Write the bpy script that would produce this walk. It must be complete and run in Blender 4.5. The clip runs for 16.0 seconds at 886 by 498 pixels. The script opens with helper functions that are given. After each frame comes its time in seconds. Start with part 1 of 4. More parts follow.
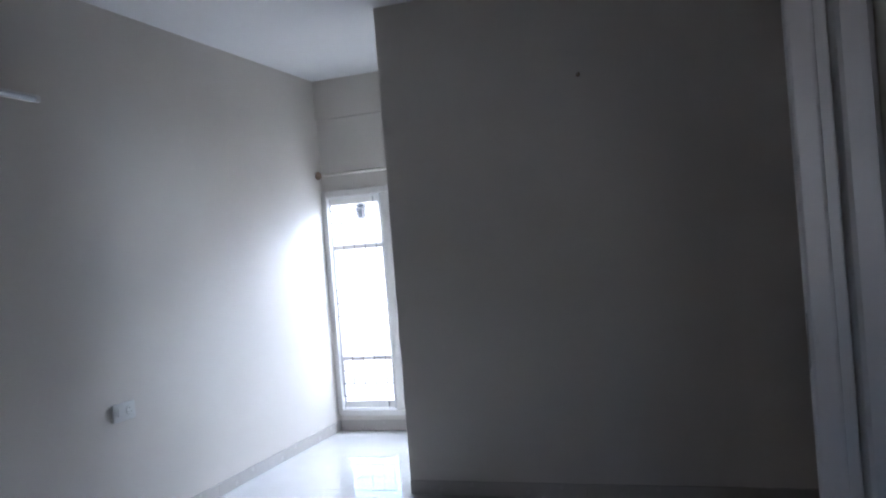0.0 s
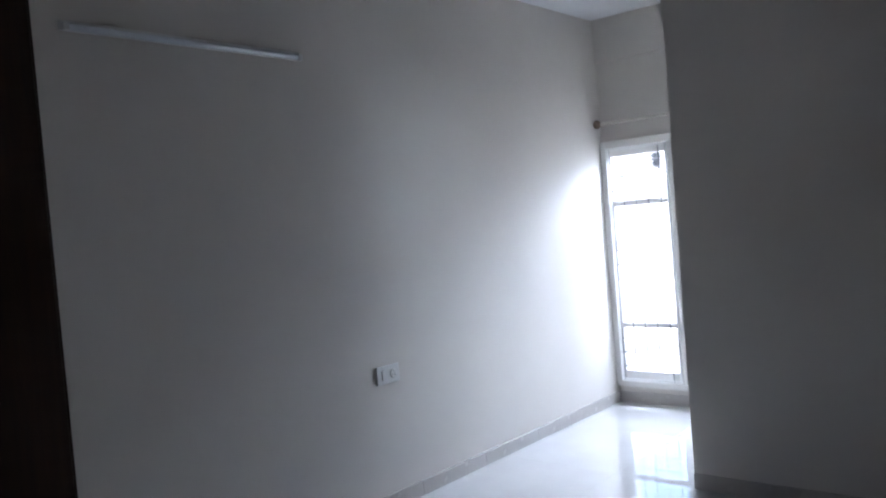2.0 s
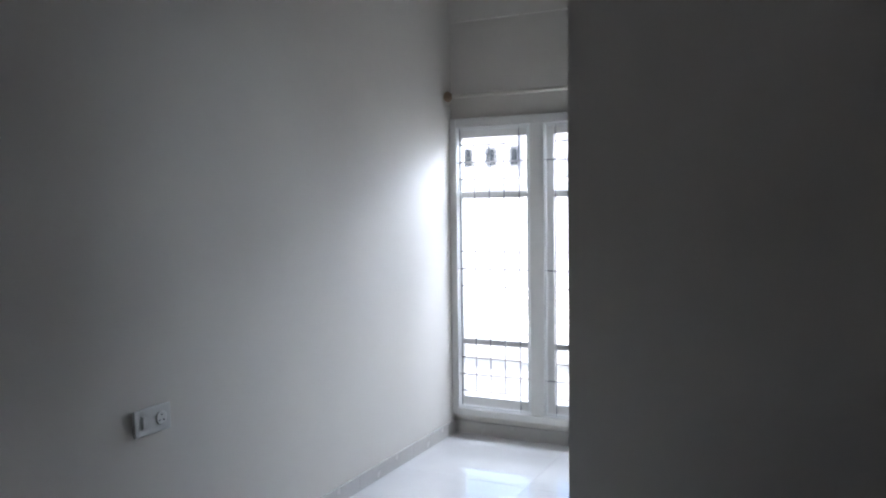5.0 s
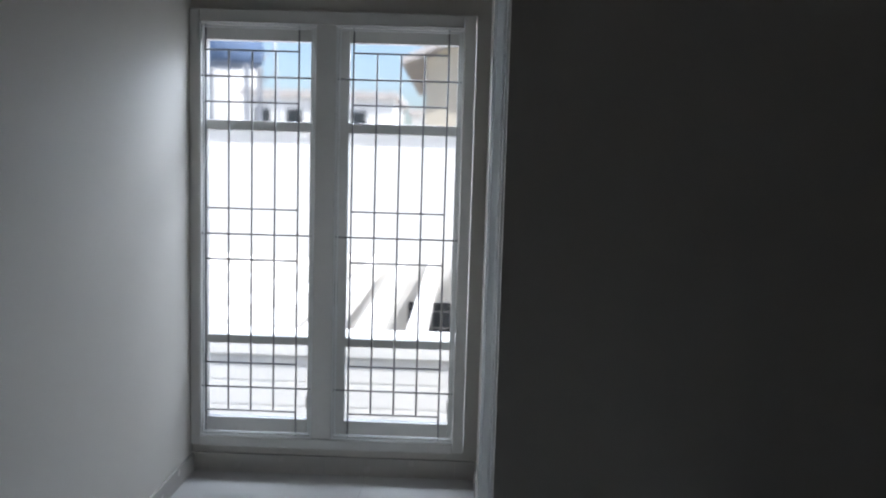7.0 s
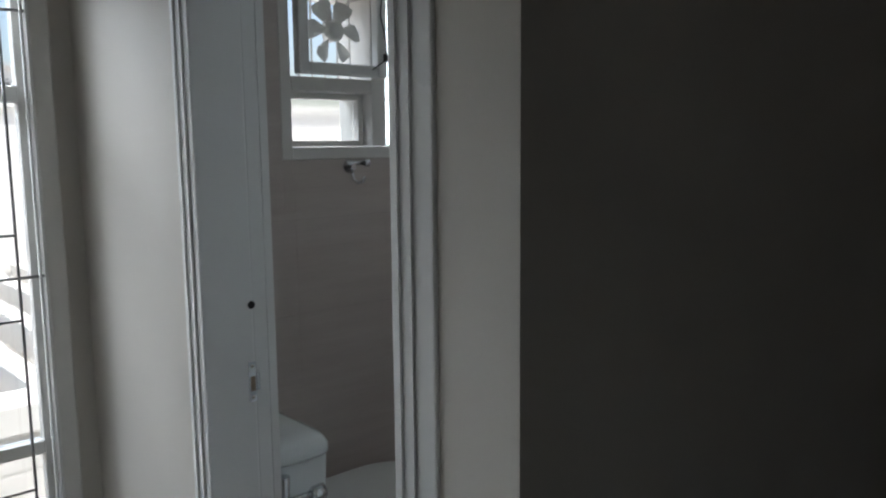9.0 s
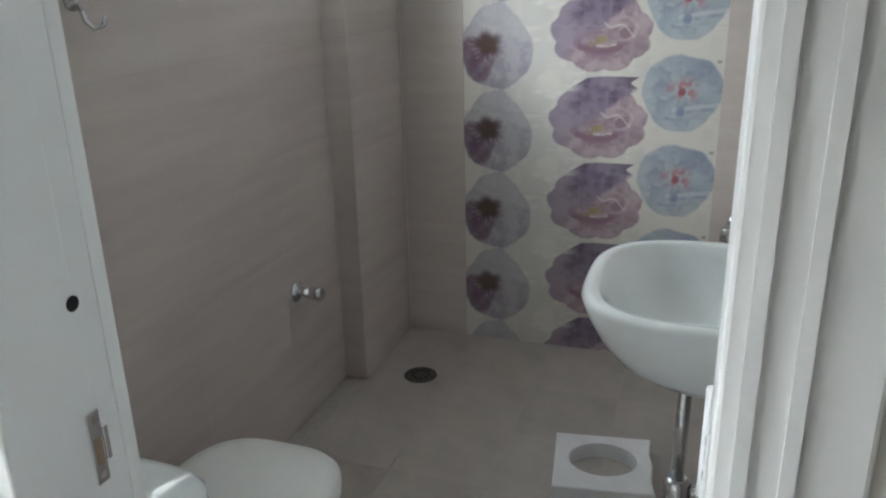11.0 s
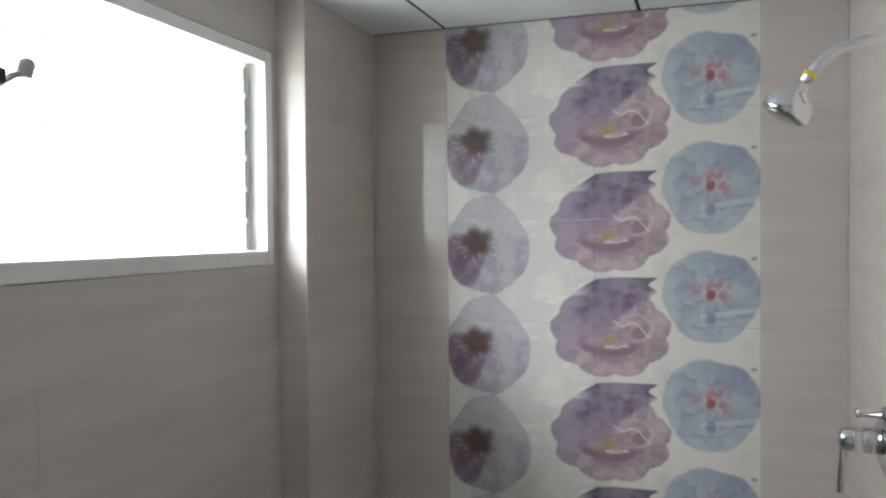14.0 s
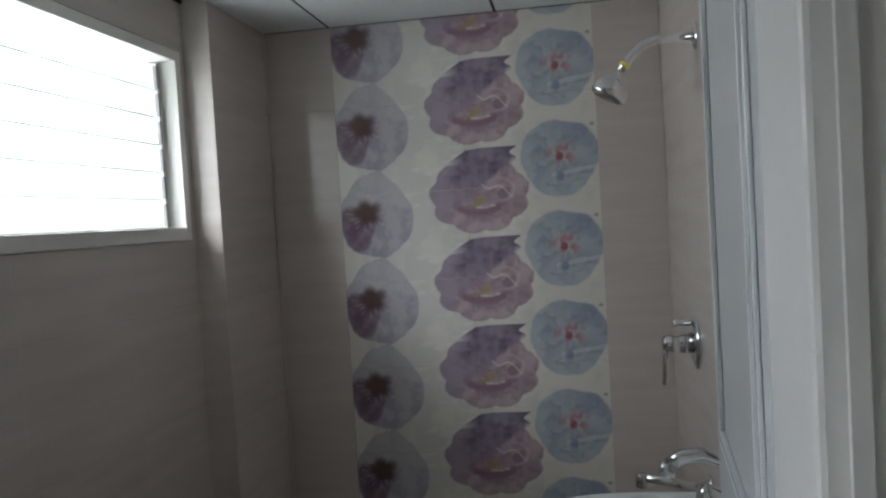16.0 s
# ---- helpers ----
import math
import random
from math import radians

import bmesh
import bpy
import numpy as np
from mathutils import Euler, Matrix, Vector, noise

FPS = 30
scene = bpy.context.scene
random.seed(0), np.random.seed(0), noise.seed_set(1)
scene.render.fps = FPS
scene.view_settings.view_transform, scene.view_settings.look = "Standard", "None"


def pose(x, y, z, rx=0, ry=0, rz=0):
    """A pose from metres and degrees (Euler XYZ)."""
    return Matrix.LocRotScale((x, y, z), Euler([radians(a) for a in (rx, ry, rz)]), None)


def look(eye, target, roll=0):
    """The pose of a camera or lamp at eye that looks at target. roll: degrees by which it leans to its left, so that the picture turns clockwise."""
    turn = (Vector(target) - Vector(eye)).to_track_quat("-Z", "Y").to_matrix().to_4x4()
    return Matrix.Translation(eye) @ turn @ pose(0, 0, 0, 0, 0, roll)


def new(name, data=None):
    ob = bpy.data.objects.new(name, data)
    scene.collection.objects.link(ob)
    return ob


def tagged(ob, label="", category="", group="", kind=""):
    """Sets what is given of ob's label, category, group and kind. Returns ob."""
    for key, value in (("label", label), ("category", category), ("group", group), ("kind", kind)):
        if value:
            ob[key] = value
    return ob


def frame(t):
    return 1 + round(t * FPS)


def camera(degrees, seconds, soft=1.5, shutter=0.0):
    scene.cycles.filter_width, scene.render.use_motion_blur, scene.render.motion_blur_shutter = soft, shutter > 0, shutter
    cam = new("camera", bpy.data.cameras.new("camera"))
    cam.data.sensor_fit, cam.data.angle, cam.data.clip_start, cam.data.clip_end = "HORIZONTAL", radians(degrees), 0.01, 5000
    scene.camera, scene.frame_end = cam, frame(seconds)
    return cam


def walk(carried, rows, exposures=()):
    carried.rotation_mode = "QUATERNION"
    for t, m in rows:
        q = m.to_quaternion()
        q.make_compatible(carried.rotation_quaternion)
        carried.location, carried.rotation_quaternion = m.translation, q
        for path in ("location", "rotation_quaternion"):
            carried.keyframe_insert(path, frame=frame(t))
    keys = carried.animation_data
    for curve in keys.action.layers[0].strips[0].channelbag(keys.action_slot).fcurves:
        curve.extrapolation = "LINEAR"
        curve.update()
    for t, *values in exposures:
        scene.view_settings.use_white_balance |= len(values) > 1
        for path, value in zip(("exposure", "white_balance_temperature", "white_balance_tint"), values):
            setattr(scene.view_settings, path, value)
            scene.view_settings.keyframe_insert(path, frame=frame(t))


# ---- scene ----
cam = camera(58.2, 16.0, soft=2.2)
PATH = [
    (0, (3.227, -6.232, 1.526), (2.572, -4.342, 1.519), -4.6),
    (0.5, (3.25, -6.078, 1.52), (2.358, -4.288, 1.516), -4.9),
    (1, (3.201, -5.932, 1.505), (2.148, -4.232, 1.487), -4.3),
    (1.5, (3.111, -5.804, 1.523), (1.92, -4.198, 1.479), -4.9),
    (2, (3.104, -5.717, 1.561), (1.812, -4.193, 1.491), -4.7),
    (2.5, (3.079, -5.721, 1.577), (1.804, -4.181, 1.513), -4.4),
    (3, (3.062, -5.718, 1.579), (1.786, -4.178, 1.626), -4.4),
    (3.2, (3.047, -5.711, 1.579), (1.776, -4.167, 1.627), -4.4),
    (5.3, (2.152, -4.595, 1.522), (1.372, -2.76, 1.374), -0.5),
    (5.5, (2.08, -4.502, 1.514), (1.372, -2.64, 1.341), -0.5),
    (6, (1.784, -4.151, 1.487), (1.303, -2.22, 1.293), 0.4),
    (6.5, (1.485, -3.868, 1.434), (1.225, -1.894, 1.243), 1.7),
    (7, (1.196, -3.54, 1.426), (1.158, -1.55, 1.221), 1.7),
    (7.5, (0.966, -3.239, 1.422), (1.114, -1.255, 1.219), 1.3),
    (8, (0.7, -2.935, 1.442), (1.314, -1.042, 1.243), 2.0),
    (8.3, (0.604, -2.783, 1.442), (1.473, -0.994, 1.233), 2.0),
    (8.5, (0.563, -2.669, 1.445), (1.598, -0.972, 1.226), 1.8),
    (8.7, (0.557, -2.525, 1.446), (1.725, -0.919, 1.211), 0.8),
    (10.8, (0.753, -1.418, 1.438), (2.543, -0.755, 0.842), -1.6),
    (11, (0.811, -1.359, 1.424), (2.588, -0.74, 0.746), -1.4),
    (11.5, (0.942, -1.223, 1.429), (2.685, -0.73, 0.581), -0.0),
    (12, (1.087, -1.161, 1.379), (2.798, -0.783, 0.415), 0.7),
    (12.5, (1.213, -1.15, 1.393), (2.879, -0.738, 0.366), 0.6),
    (13, (1.257, -1.141, 1.422), (3.026, -0.639, 0.636), -0.1),
    (13.2, (1.272, -1.125, 1.453), (3.097, -0.621, 0.807), -0.2),
    (13.5, (1.27, -1.103, 1.468), (3.153, -0.6, 1.02), -0.1),
    (14, (1.285, -1.243, 1.477), (3.181, -0.607, 1.437), -0.5),
    (14.5, (1.267, -1.245, 1.499), (3.152, -0.6, 1.668), -1.5),
    (15, (1.207, -1.24, 1.479), (3.095, -0.597, 1.627), -2.2),
    (15.5, (1.045, -1.245, 1.444), (2.978, -0.735, 1.495), -2.7),
    (16, (0.901, -1.263, 1.419), (2.874, -0.949, 1.341), -3.4),
]
EXPOSURES = [(0, 2.6, 5600, 19), (3.2, 2.4, 5700, 19), (5.5, 1.6, 5900, 16), (7.0, 0.65, 5950, 14), (8.5, 0.45, 6250, 13),
             (11, 1.85, 6550, 12), (12.5, 1.95, 6750, 15), (13.5, 2.2, 6650, 14), (14, 1.75, 6650, 14), (14.5, 1.15, 6650, 14),
             (15, 0.55, 6650, 13), (15.5, 0.4, 6600, 13), (16, 0.7, 6550, 14)]
walk(cam, [(t, look(eye, target, roll)) for t, eye, target, roll in PATH], EXPOSURES)

# ---------------------------------------------------------------- light
world = bpy.data.worlds.new("sky")
scene.world = world
world.use_nodes = True
wn = world.node_tree
sky = wn.nodes.new("ShaderNodeTexSky")
sky.sky_type, sky.sun_disc = "NISHITA", False
sky.sun_elevation, sky.sun_rotation = radians(59), radians(119)
sky.air_density, sky.dust_density = 1.0, 2.5
wn.nodes["Background"].inputs["Strength"].default_value = 0.15
wn.links.new(sky.outputs[0], wn.nodes["Background"].inputs["Color"])
sun_data = bpy.data.lights.new("sun", "SUN")
sun_data.energy, sun_data.angle, sun_data.color = 5.0, radians(0.6), (1, 0.97, 0.93)
sun = new("sun", sun_data)
sun.matrix_world = look((0, 0, 0), (-0.45, 0.25, -0.857))

# added area lamps that stand in for sky light through the two windows
def sky_fill_light(name, x, y, z, w, h, watts, tilt=0):
    d = bpy.data.lights.new(name, "AREA")
    d.shape, d.size, d.size_y, d.energy = "RECTANGLE", w, h, watts
    d.color = (0.84, 0.93, 1.0)
    ob = new(name, d)
    ob.matrix_world = pose(x, y, z, -90 - tilt, 0, 0)
    return ob

# fill lamp just outside the louvres, shows through them as white
sky_fill_light("bath_sky_fill", 2.70, 0.10, 1.68, 0.84, 0.56, 4.7, -11)
# added fill lamp, out of view outdoors above the window head
sky_fill_light("bedroom_sky_fill", 0.62, 1.25, 2.62, 2.6, 0.70, 58, -20)


# ---------------------------------------------------------------- materials
def mat(name, col, rough=0.5, metal=0.0, var=0.06, scale=6.0, bump=0.0, bscale=60.0, grain=None, spec=None,
        coat=0.0, per_piece=0.0, stretch=None):
    m = bpy.data.materials.new(name)
    m.use_nodes = True
    nt = m.node_tree
    b = nt.nodes["Principled BSDF"]
    b.inputs["Roughness"].default_value, b.inputs["Metallic"].default_value = rough, metal
    if coat:
        b.inputs["Coat Weight"].default_value, b.inputs["Coat Roughness"].default_value = coat, 0.02
    tc = nt.nodes.new("ShaderNodeTexCoord")
    src = tc.outputs["Object"]
    if stretch:
        geo = nt.nodes.new("ShaderNodeNewGeometry")
        mp = nt.nodes.new("ShaderNodeMapping")
        mp.inputs["Scale"].default_value = stretch
        nt.links.new(geo.outputs["Position"], mp.inputs["Vector"])
        src = mp.outputs[0]
    n1 = nt.nodes.new("ShaderNodeTexNoise")
    n1.inputs["Scale"].default_value, n1.inputs["Detail"].default_value = scale, 6
    n2 = nt.nodes.new("ShaderNodeTexNoise")
    n2.inputs["Scale"].default_value, n2.inputs["Detail"].default_value = bscale, 3
    for n in (n1, n2):
        nt.links.new(src, n.inputs["Vector"])
    add = nt.nodes.new("ShaderNodeMath")
    add.operation = "MULTIPLY_ADD"
    add.inputs[1].default_value = 0.25
    nt.links.new(n2.outputs["Fac"], add.inputs[0])
    nt.links.new(n1.outputs["Fac"], add.inputs[2])
    ramp = nt.nodes.new("ShaderNodeMapRange")
    ramp.inputs["From Min"].default_value, ramp.inputs["From Max"].default_value = 0.4, 0.85
    nt.links.new(add.outputs[0], ramp.inputs["Value"])
    mix = nt.nodes.new("ShaderNodeMix")
    mix.data_type = "RGBA"
    c2 = grain or tuple(c * (1 - var) for c in col)
    mix.inputs["A"].default_value, mix.inputs["B"].default_value = (*col, 1), (*c2, 1)
    nt.links.new(ramp.outputs[0], mix.inputs["Factor"])
    out = mix.outputs["Result"]
    if per_piece:
        info = nt.nodes.new("ShaderNodeObjectInfo")
        hsv = nt.nodes.new("ShaderNodeHueSaturation")
        mr = nt.nodes.new("ShaderNodeMapRange")
        mr.inputs["To Min"].default_value, mr.inputs["To Max"].default_value = 1 - per_piece, 1 + per_piece
        nt.links.new(info.outputs["Random"], mr.inputs["Value"])
        nt.links.new(mr.outputs[0], hsv.inputs["Value"])
        nt.links.new(out, hsv.inputs["Color"])
        out = hsv.outputs[0]
    nt.links.new(out, b.inputs["Base Color"])
    rr = nt.nodes.new("ShaderNodeMapRange")
    rr.inputs["To Min"].default_value, rr.inputs["To Max"].default_value = rough * 0.85, min(1, rough * 1.2)
    nt.links.new(n1.outputs["Fac"], rr.inputs["Value"])
    nt.links.new(rr.outputs[0], b.inputs["Roughness"])
    if bump:
        bp = nt.nodes.new("ShaderNodeBump")
        bp.inputs["Strength"].default_value, bp.inputs["Distance"].default_value = bump, 0.002
        nt.links.new(n2.outputs["Fac"], bp.inputs["Height"])
        nt.links.new(bp.outputs[0], b.inputs["Normal"])
    return m


M = dict(
    wall=mat("cream emulsion paint", (0.66, 0.62, 0.56), 0.62, var=0.05, scale=1.6, bump=0.12, bscale=180),
    # hallwall: warm colour chosen to tint light bounced off unseen walls
    hallwall=mat("warm beige bounce-tint paint", (0.60, 0.49, 0.38), 0.62, var=0.05, scale=1.6, bump=0.12, bscale=180),
    ceiling=mat("white ceiling paint", (0.78, 0.78, 0.77), 0.8, var=0.03, scale=1.2, bump=0.08, bscale=150),
    floor=mat("polished vitrified tile", (0.60, 0.59, 0.565), 0.02, var=0.07, scale=3.5, per_piece=0.015, coat=1.0),
    grout=mat("beige grout", (0.46, 0.42, 0.38), 0.9, var=0.15, scale=30),
    skirting=mat("skirting tile", (0.52, 0.49, 0.45), 0.25, var=0.08, scale=8, per_piece=0.02),
    white=mat("white enamel paint", (0.78, 0.78, 0.76), 0.28, var=0.01, scale=2, bump=0.10, bscale=70),
    frame=mat("window enamel paint", (0.72, 0.70, 0.66), 0.35, var=0.06, scale=12, bump=0.1, bscale=90),
    leafwhite=mat("glossy white door skin", (0.76, 0.79, 0.80), 0.16, var=0.03, scale=5, bump=0.05, bscale=30),
    darkwood=mat("dark stained door wood", (0.045, 0.022, 0.012), 0.4, grain=(0.022, 0.011, 0.007), scale=5,
                 bump=0.15, bscale=50, stretch=(12, 12, 0.8)),
    iron=mat("painted steel bar", (0.30, 0.29, 0.28), 0.45, var=0.2, scale=30),
    chrome=mat("chrome plate", (0.72, 0.73, 0.74), 0.07, metal=1.0, var=0.05, scale=20),
    steel=mat("brushed stainless steel", (0.50, 0.46, 0.40), 0.32, metal=1.0, var=0.15, scale=40),
    ceramic=mat("white glazed ceramic", (0.76, 0.79, 0.78), 0.08, var=0.02, scale=4, coat=0.4),
    plastic=mat("white plastic", (0.74, 0.74, 0.71), 0.32, var=0.03, scale=15),
    walltile=mat("beige streaked wall tile", (0.56, 0.50, 0.46), 0.06, grain=(0.49, 0.43, 0.395), scale=2.4, bscale=14,
                 per_piece=0.02, stretch=(0.8, 0.8, 9)),
    floortile=mat("matt beige floor tile", (0.45, 0.405, 0.37), 0.42, grain=(0.37, 0.33, 0.30), scale=7, bump=0.12,
                  bscale=45, per_piece=0.05),
    panel=mat("ceiling panel", (0.74, 0.76, 0.76), 0.7, var=0.03, scale=5, bump=0.1, bscale=120),
    # dark: near-black that stands for the shade inside holes and gaps
    dark=mat("near-black hole and gap shade", (0.02, 0.02, 0.02), 0.8, var=0.3),
    foam=mat("white polystyrene", (0.74, 0.74, 0.75), 0.75, var=0.08, scale=25, bump=0.4, bscale=160),
    yellow=mat("yellow thread tape", (0.75, 0.62, 0.08), 0.6, var=0.1),
    rod=mat("cream curtain rod", (0.62, 0.58, 0.50), 0.35, var=0.06, scale=20),
    bracket=mat("wooden finial", (0.32, 0.22, 0.15), 0.45, var=0.3, scale=20),
    outwall=mat("white exterior paint", (0.80, 0.78, 0.73), 0.85, var=0.08, scale=1.5, bump=0.25, bscale=40),
    cream=mat("cream exterior paint", (0.66, 0.58, 0.44), 0.85, var=0.1, scale=1.5, bump=0.25, bscale=40),
    ground=mat("concrete ground", (0.42, 0.40, 0.37), 0.9, var=0.3, scale=0.7, bump=0.3, bscale=20),
    rooftile=mat("weathered roof concrete", (0.58, 0.53, 0.48), 0.9, var=0.2, scale=2),
    darkglass=mat("dark window glass", (0.03, 0.035, 0.04), 0.08, var=0.3, scale=2),
    shutter=mat("brown window shutter", (0.16, 0.085, 0.07), 0.6, var=0.2, scale=8),
    blue=mat("blue water tank plastic", (0.12, 0.18, 0.29), 0.6, var=0.2, scale=3),
    mast=mat("galvanised mast steel", (0.45, 0.45, 0.46), 0.5, metal=0.6, var=0.2),
    grating=mat("tarnished drain metal", (0.10, 0.085, 0.07), 0.5, metal=0.3, var=0.4, scale=30),
    glassedge=mat("ground glass edge", (0.62, 0.72, 0.66), 0.3, var=0.1, scale=30),
    cablemat=mat("black cable", (0.03, 0.03, 0.03), 0.5, var=0.2),
)


def glass_mat(name, rough, col, translucent=0.0):
    m = bpy.data.materials.new(name)
    m.use_nodes = True
    nt = m.node_tree
    b = nt.nodes["Principled BSDF"]
    b.inputs["Base Color"].default_value = (*col, 1)
    b.inputs["Roughness"].default_value = rough
    b.inputs["Transmission Weight"].default_value = 1.0
    b.inputs["IOR"].default_value = 1.45
    n = nt.nodes.new("ShaderNodeTexNoise")
    n.inputs["Scale"].default_value = 90
    bp = nt.nodes.new("ShaderNodeBump")
    bp.inputs["Strength"].default_value, bp.inputs["Distance"].default_value = 0.05 + 0.3 * translucent, 0.001
    nt.links.new(n.outputs["Fac"], bp.inputs["Height"])
    nt.links.new(bp.outputs[0], b.inputs["Normal"])
    return m


M["frosted"] = glass_mat("pale green frosted louvre glass", 0.35, (0.90, 0.97, 0.93), 1.0)
M["glass"] = glass_mat("clear window glass", 0.0, (0.98, 1.0, 0.99))


# ---------------------------------------------------------------- mesh helpers
def box(bm, x0, x1, y0, y1, z0, z1, bevel=0.0):
    vs = [bm.verts.new((x, y, z)) for x in (x0, x1) for y in (y0, y1) for z in (z0, z1)]
    fs = [(0, 1, 3, 2), (4, 6, 7, 5), (0, 4, 5, 1), (2, 3, 7, 6), (0, 2, 6, 4), (1, 5, 7, 3)]
    faces = [bm.faces.new([vs[i] for i in f]) for f in fs]
    if bevel:
        edges = list({e for f in faces for e in f.edges})
        bmesh.ops.bevel(bm, geom=edges, offset=bevel, segments=2, profile=0.5, affect="EDGES")
    return bm


def boxes(*items):
    bm = bmesh.new()
    for it in items:
        box(bm, *it)
    return bm


def tube(bm, pts, r, seg=14, radii=None, cap=True):
    """A round bar along a line of points."""
    rings = []
    pts = [Vector(p) for p in pts]
    side = None
    for i, p in enumerate(pts):
        d = (pts[min(i + 1, len(pts) - 1)] - pts[max(i - 1, 0)]).normalized()
        if side is None:
            side = d.orthogonal().normalized()
        side = (side - d * side.dot(d)).normalized()
        up = d.cross(side)
        rr = radii[i] if radii else r
        rings.append([bm.verts.new(p + (side * math.cos(a) + up * math.sin(a)) * rr)
                      for a in (2 * math.pi * k / seg for k in range(seg))])
    for a, b in zip(rings, rings[1:]):
        for k in range(seg):
            bm.faces.new((a[k], a[(k + 1) % seg], b[(k + 1) % seg], b[k])).smooth = True
    if cap:
        bm.faces.new(rings[0][::-1])
        bm.faces.new(rings[-1])
    return bm


def turned(bm, start, direction, profile, seg=24):
    """A turned piece: (distance along, radius) pairs on an axis."""
    s, d = Vector(start), Vector(direction).normalized()
    a = d.orthogonal().normalized()
    b = d.cross(a)
    rings = [[bm.verts.new(s + d * h + (a * math.cos(t) + b * math.sin(t)) * r)
              for t in (2 * math.pi * k / seg for k in range(seg))] for h, r in profile]
    for p, q in zip(rings, rings[1:]):
        for k in range(seg):
            bm.faces.new((p[k], p[(k + 1) % seg], q[(k + 1) % seg], q[k])).smooth = True
    bm.faces.new(rings[0][::-1])
    bm.faces.new(rings[-1])
    return bm


def loft(bm, rings, close_first=True, close_last=True):
    rv = [[bm.verts.new(p) for p in r] for r in rings]
    n = len(rv[0])
    for p, q in zip(rv, rv[1:]):
        for k in range(n):
            bm.faces.new((p[k], p[(k + 1) % n], q[(k + 1) % n], q[k])).smooth = True
    if close_first:
        bm.faces.new(rv[0][::-1])
    if close_last:
        bm.faces.new(rv[-1])
    return bm


def mesh(name, bm, material):
    bmesh.ops.recalc_face_normals(bm, faces=bm.faces)
    me = bpy.data.meshes.new(name)
    bm.to_mesh(me)
    bm.free()
    me.materials.append(material)
    return me


def part(name, bm, material, parent=None, label=""):
    ob = new(name, mesh(name, bm, material))
    ob.parent = parent
    if label:
        ob["label"] = label
    return ob


def thing(name, label, category, group=""):
    return tagged(new(name), label, category, group)


def structure(name, bm, material, label="", category=""):
    return tagged(part(name, bm, material), label, category, kind="structure")


# ---------------------------------------------------------------- plan
CEIL = 3.04
BX0, BX1 = 1.45, 3.605        # bathroom in x
BY0, BY1 = -1.595, -0.148      # bathroom in y
BCEIL = 2.10
DOOR_L, DOOR_R = -0.64, -1.475   # outer sides of the bathroom door frame
WX1, WZ0, WZ1 = 1.25, 0.13, 2.08  # bedroom window
EYW = -5.13                   # entrance wall

structure("wall_west", boxes((-0.15, 0, -8.0, 0.2, 0, CEIL)), M["wall"], "cream painted long bedroom wall", "wall")
structure("wall_north", boxes((0, WX1, 0, 0.2, 0, WZ0), (0, WX1, 0, 0.2, WZ1, CEIL), (WX1, 1.45, 0, 0.2, 0, CEIL)),
          M["wall"], "cream bedroom wall round the tall window", "wall")
structure("lintel_band", boxes((0, 1.308, -0.03, 0, 2.70, CEIL)), M["wall"], "cream beam band above the window", "beam")
structure("wall_bath_door", boxes((1.31, 1.45, DOOR_L, 0, 0, CEIL), (1.31, 1.45, -1.5998, DOOR_R, 0, CEIL),
          (1.31, 1.45, DOOR_R, DOOR_L, 2.09, CEIL)), M["wall"], "cream wall round the bathroom door", "wall")
structure("wall_partition", boxes((1.302, 4.6, -1.64, -1.60, 0, CEIL)), M["wall"],
          "plain cream partition wall in shade", "wall")
structure("wall_bath_north", boxes((1.45, 1.855, BY1, 0.2, 0, CEIL), (3.125, 3.8, BY1, 0.2, 0, CEIL),
          (1.855, 3.125, BY1, 0.2, 0, 1.395), (1.855, 3.125, BY1, 0.2, 1.955, CEIL)), M["wall"],
          "outer bathroom wall under the tiles", "wall")
structure("pier", boxes((3.158, 3.66, -0.232, BY1 - 0.003, 0, CEIL)), M["wall"], "boxed column in the bathroom corner", "pier")
structure("wall_bath_east", boxes((3.612, 3.80, -1.5998, BY1, 0, CEIL)), M["wall"], "end wall of the bathroom", "wall")
# unseen wall, coloured warm so its bounce browns the partition
structure("wall_east", boxes((4.6, 4.75, -8.0, -1.60, 0, CEIL)), M["hallwall"], "unseen closing wall, painted warm to tint bounced light", "wall")
# unseen wall; its hole is added to let fill light in
structure("wall_south", boxes((0, 3.42, -8.15, -8.0, 0, CEIL), (3.92, 4.6, -8.15, -8.0, 0, CEIL), (3.42, 3.92, -8.15, -8.0, 0, 1.3), (3.42, 3.92, -8.15, -8.0, 2.1, CEIL)), M["hallwall"], "unseen closing wall, painted warm to tint bounced light", "wall")
structure("wall_entrance", boxes((0, 1.695, EYW - 0.12, EYW, 0, CEIL), (3.42, 4.6, EYW - 0.12, EYW, 0, CEIL),
          (1.695, 3.42, EYW - 0.12, EYW, 2.15, CEIL)), M["wall"], "cream wall round the bedroom entrance", "wall")
structure("ceiling", boxes((-0.15, 4.75, -8.15, 0.2, CEIL, CEIL + 0.15)), M["ceiling"], "white painted ceiling", "ceiling")
floor = structure("floor", boxes((-0.15, 4.75, -8.15, 0.2, -0.2, -0.010)), M["grout"],
                  "polished pale vitrified tile floor", "floor")
structure("bath_floor_bed", boxes((BX0, BX1, BY0, BY1, -0.010, -0.006)), M["grout"], "bed of the bathroom tiles", "floor")


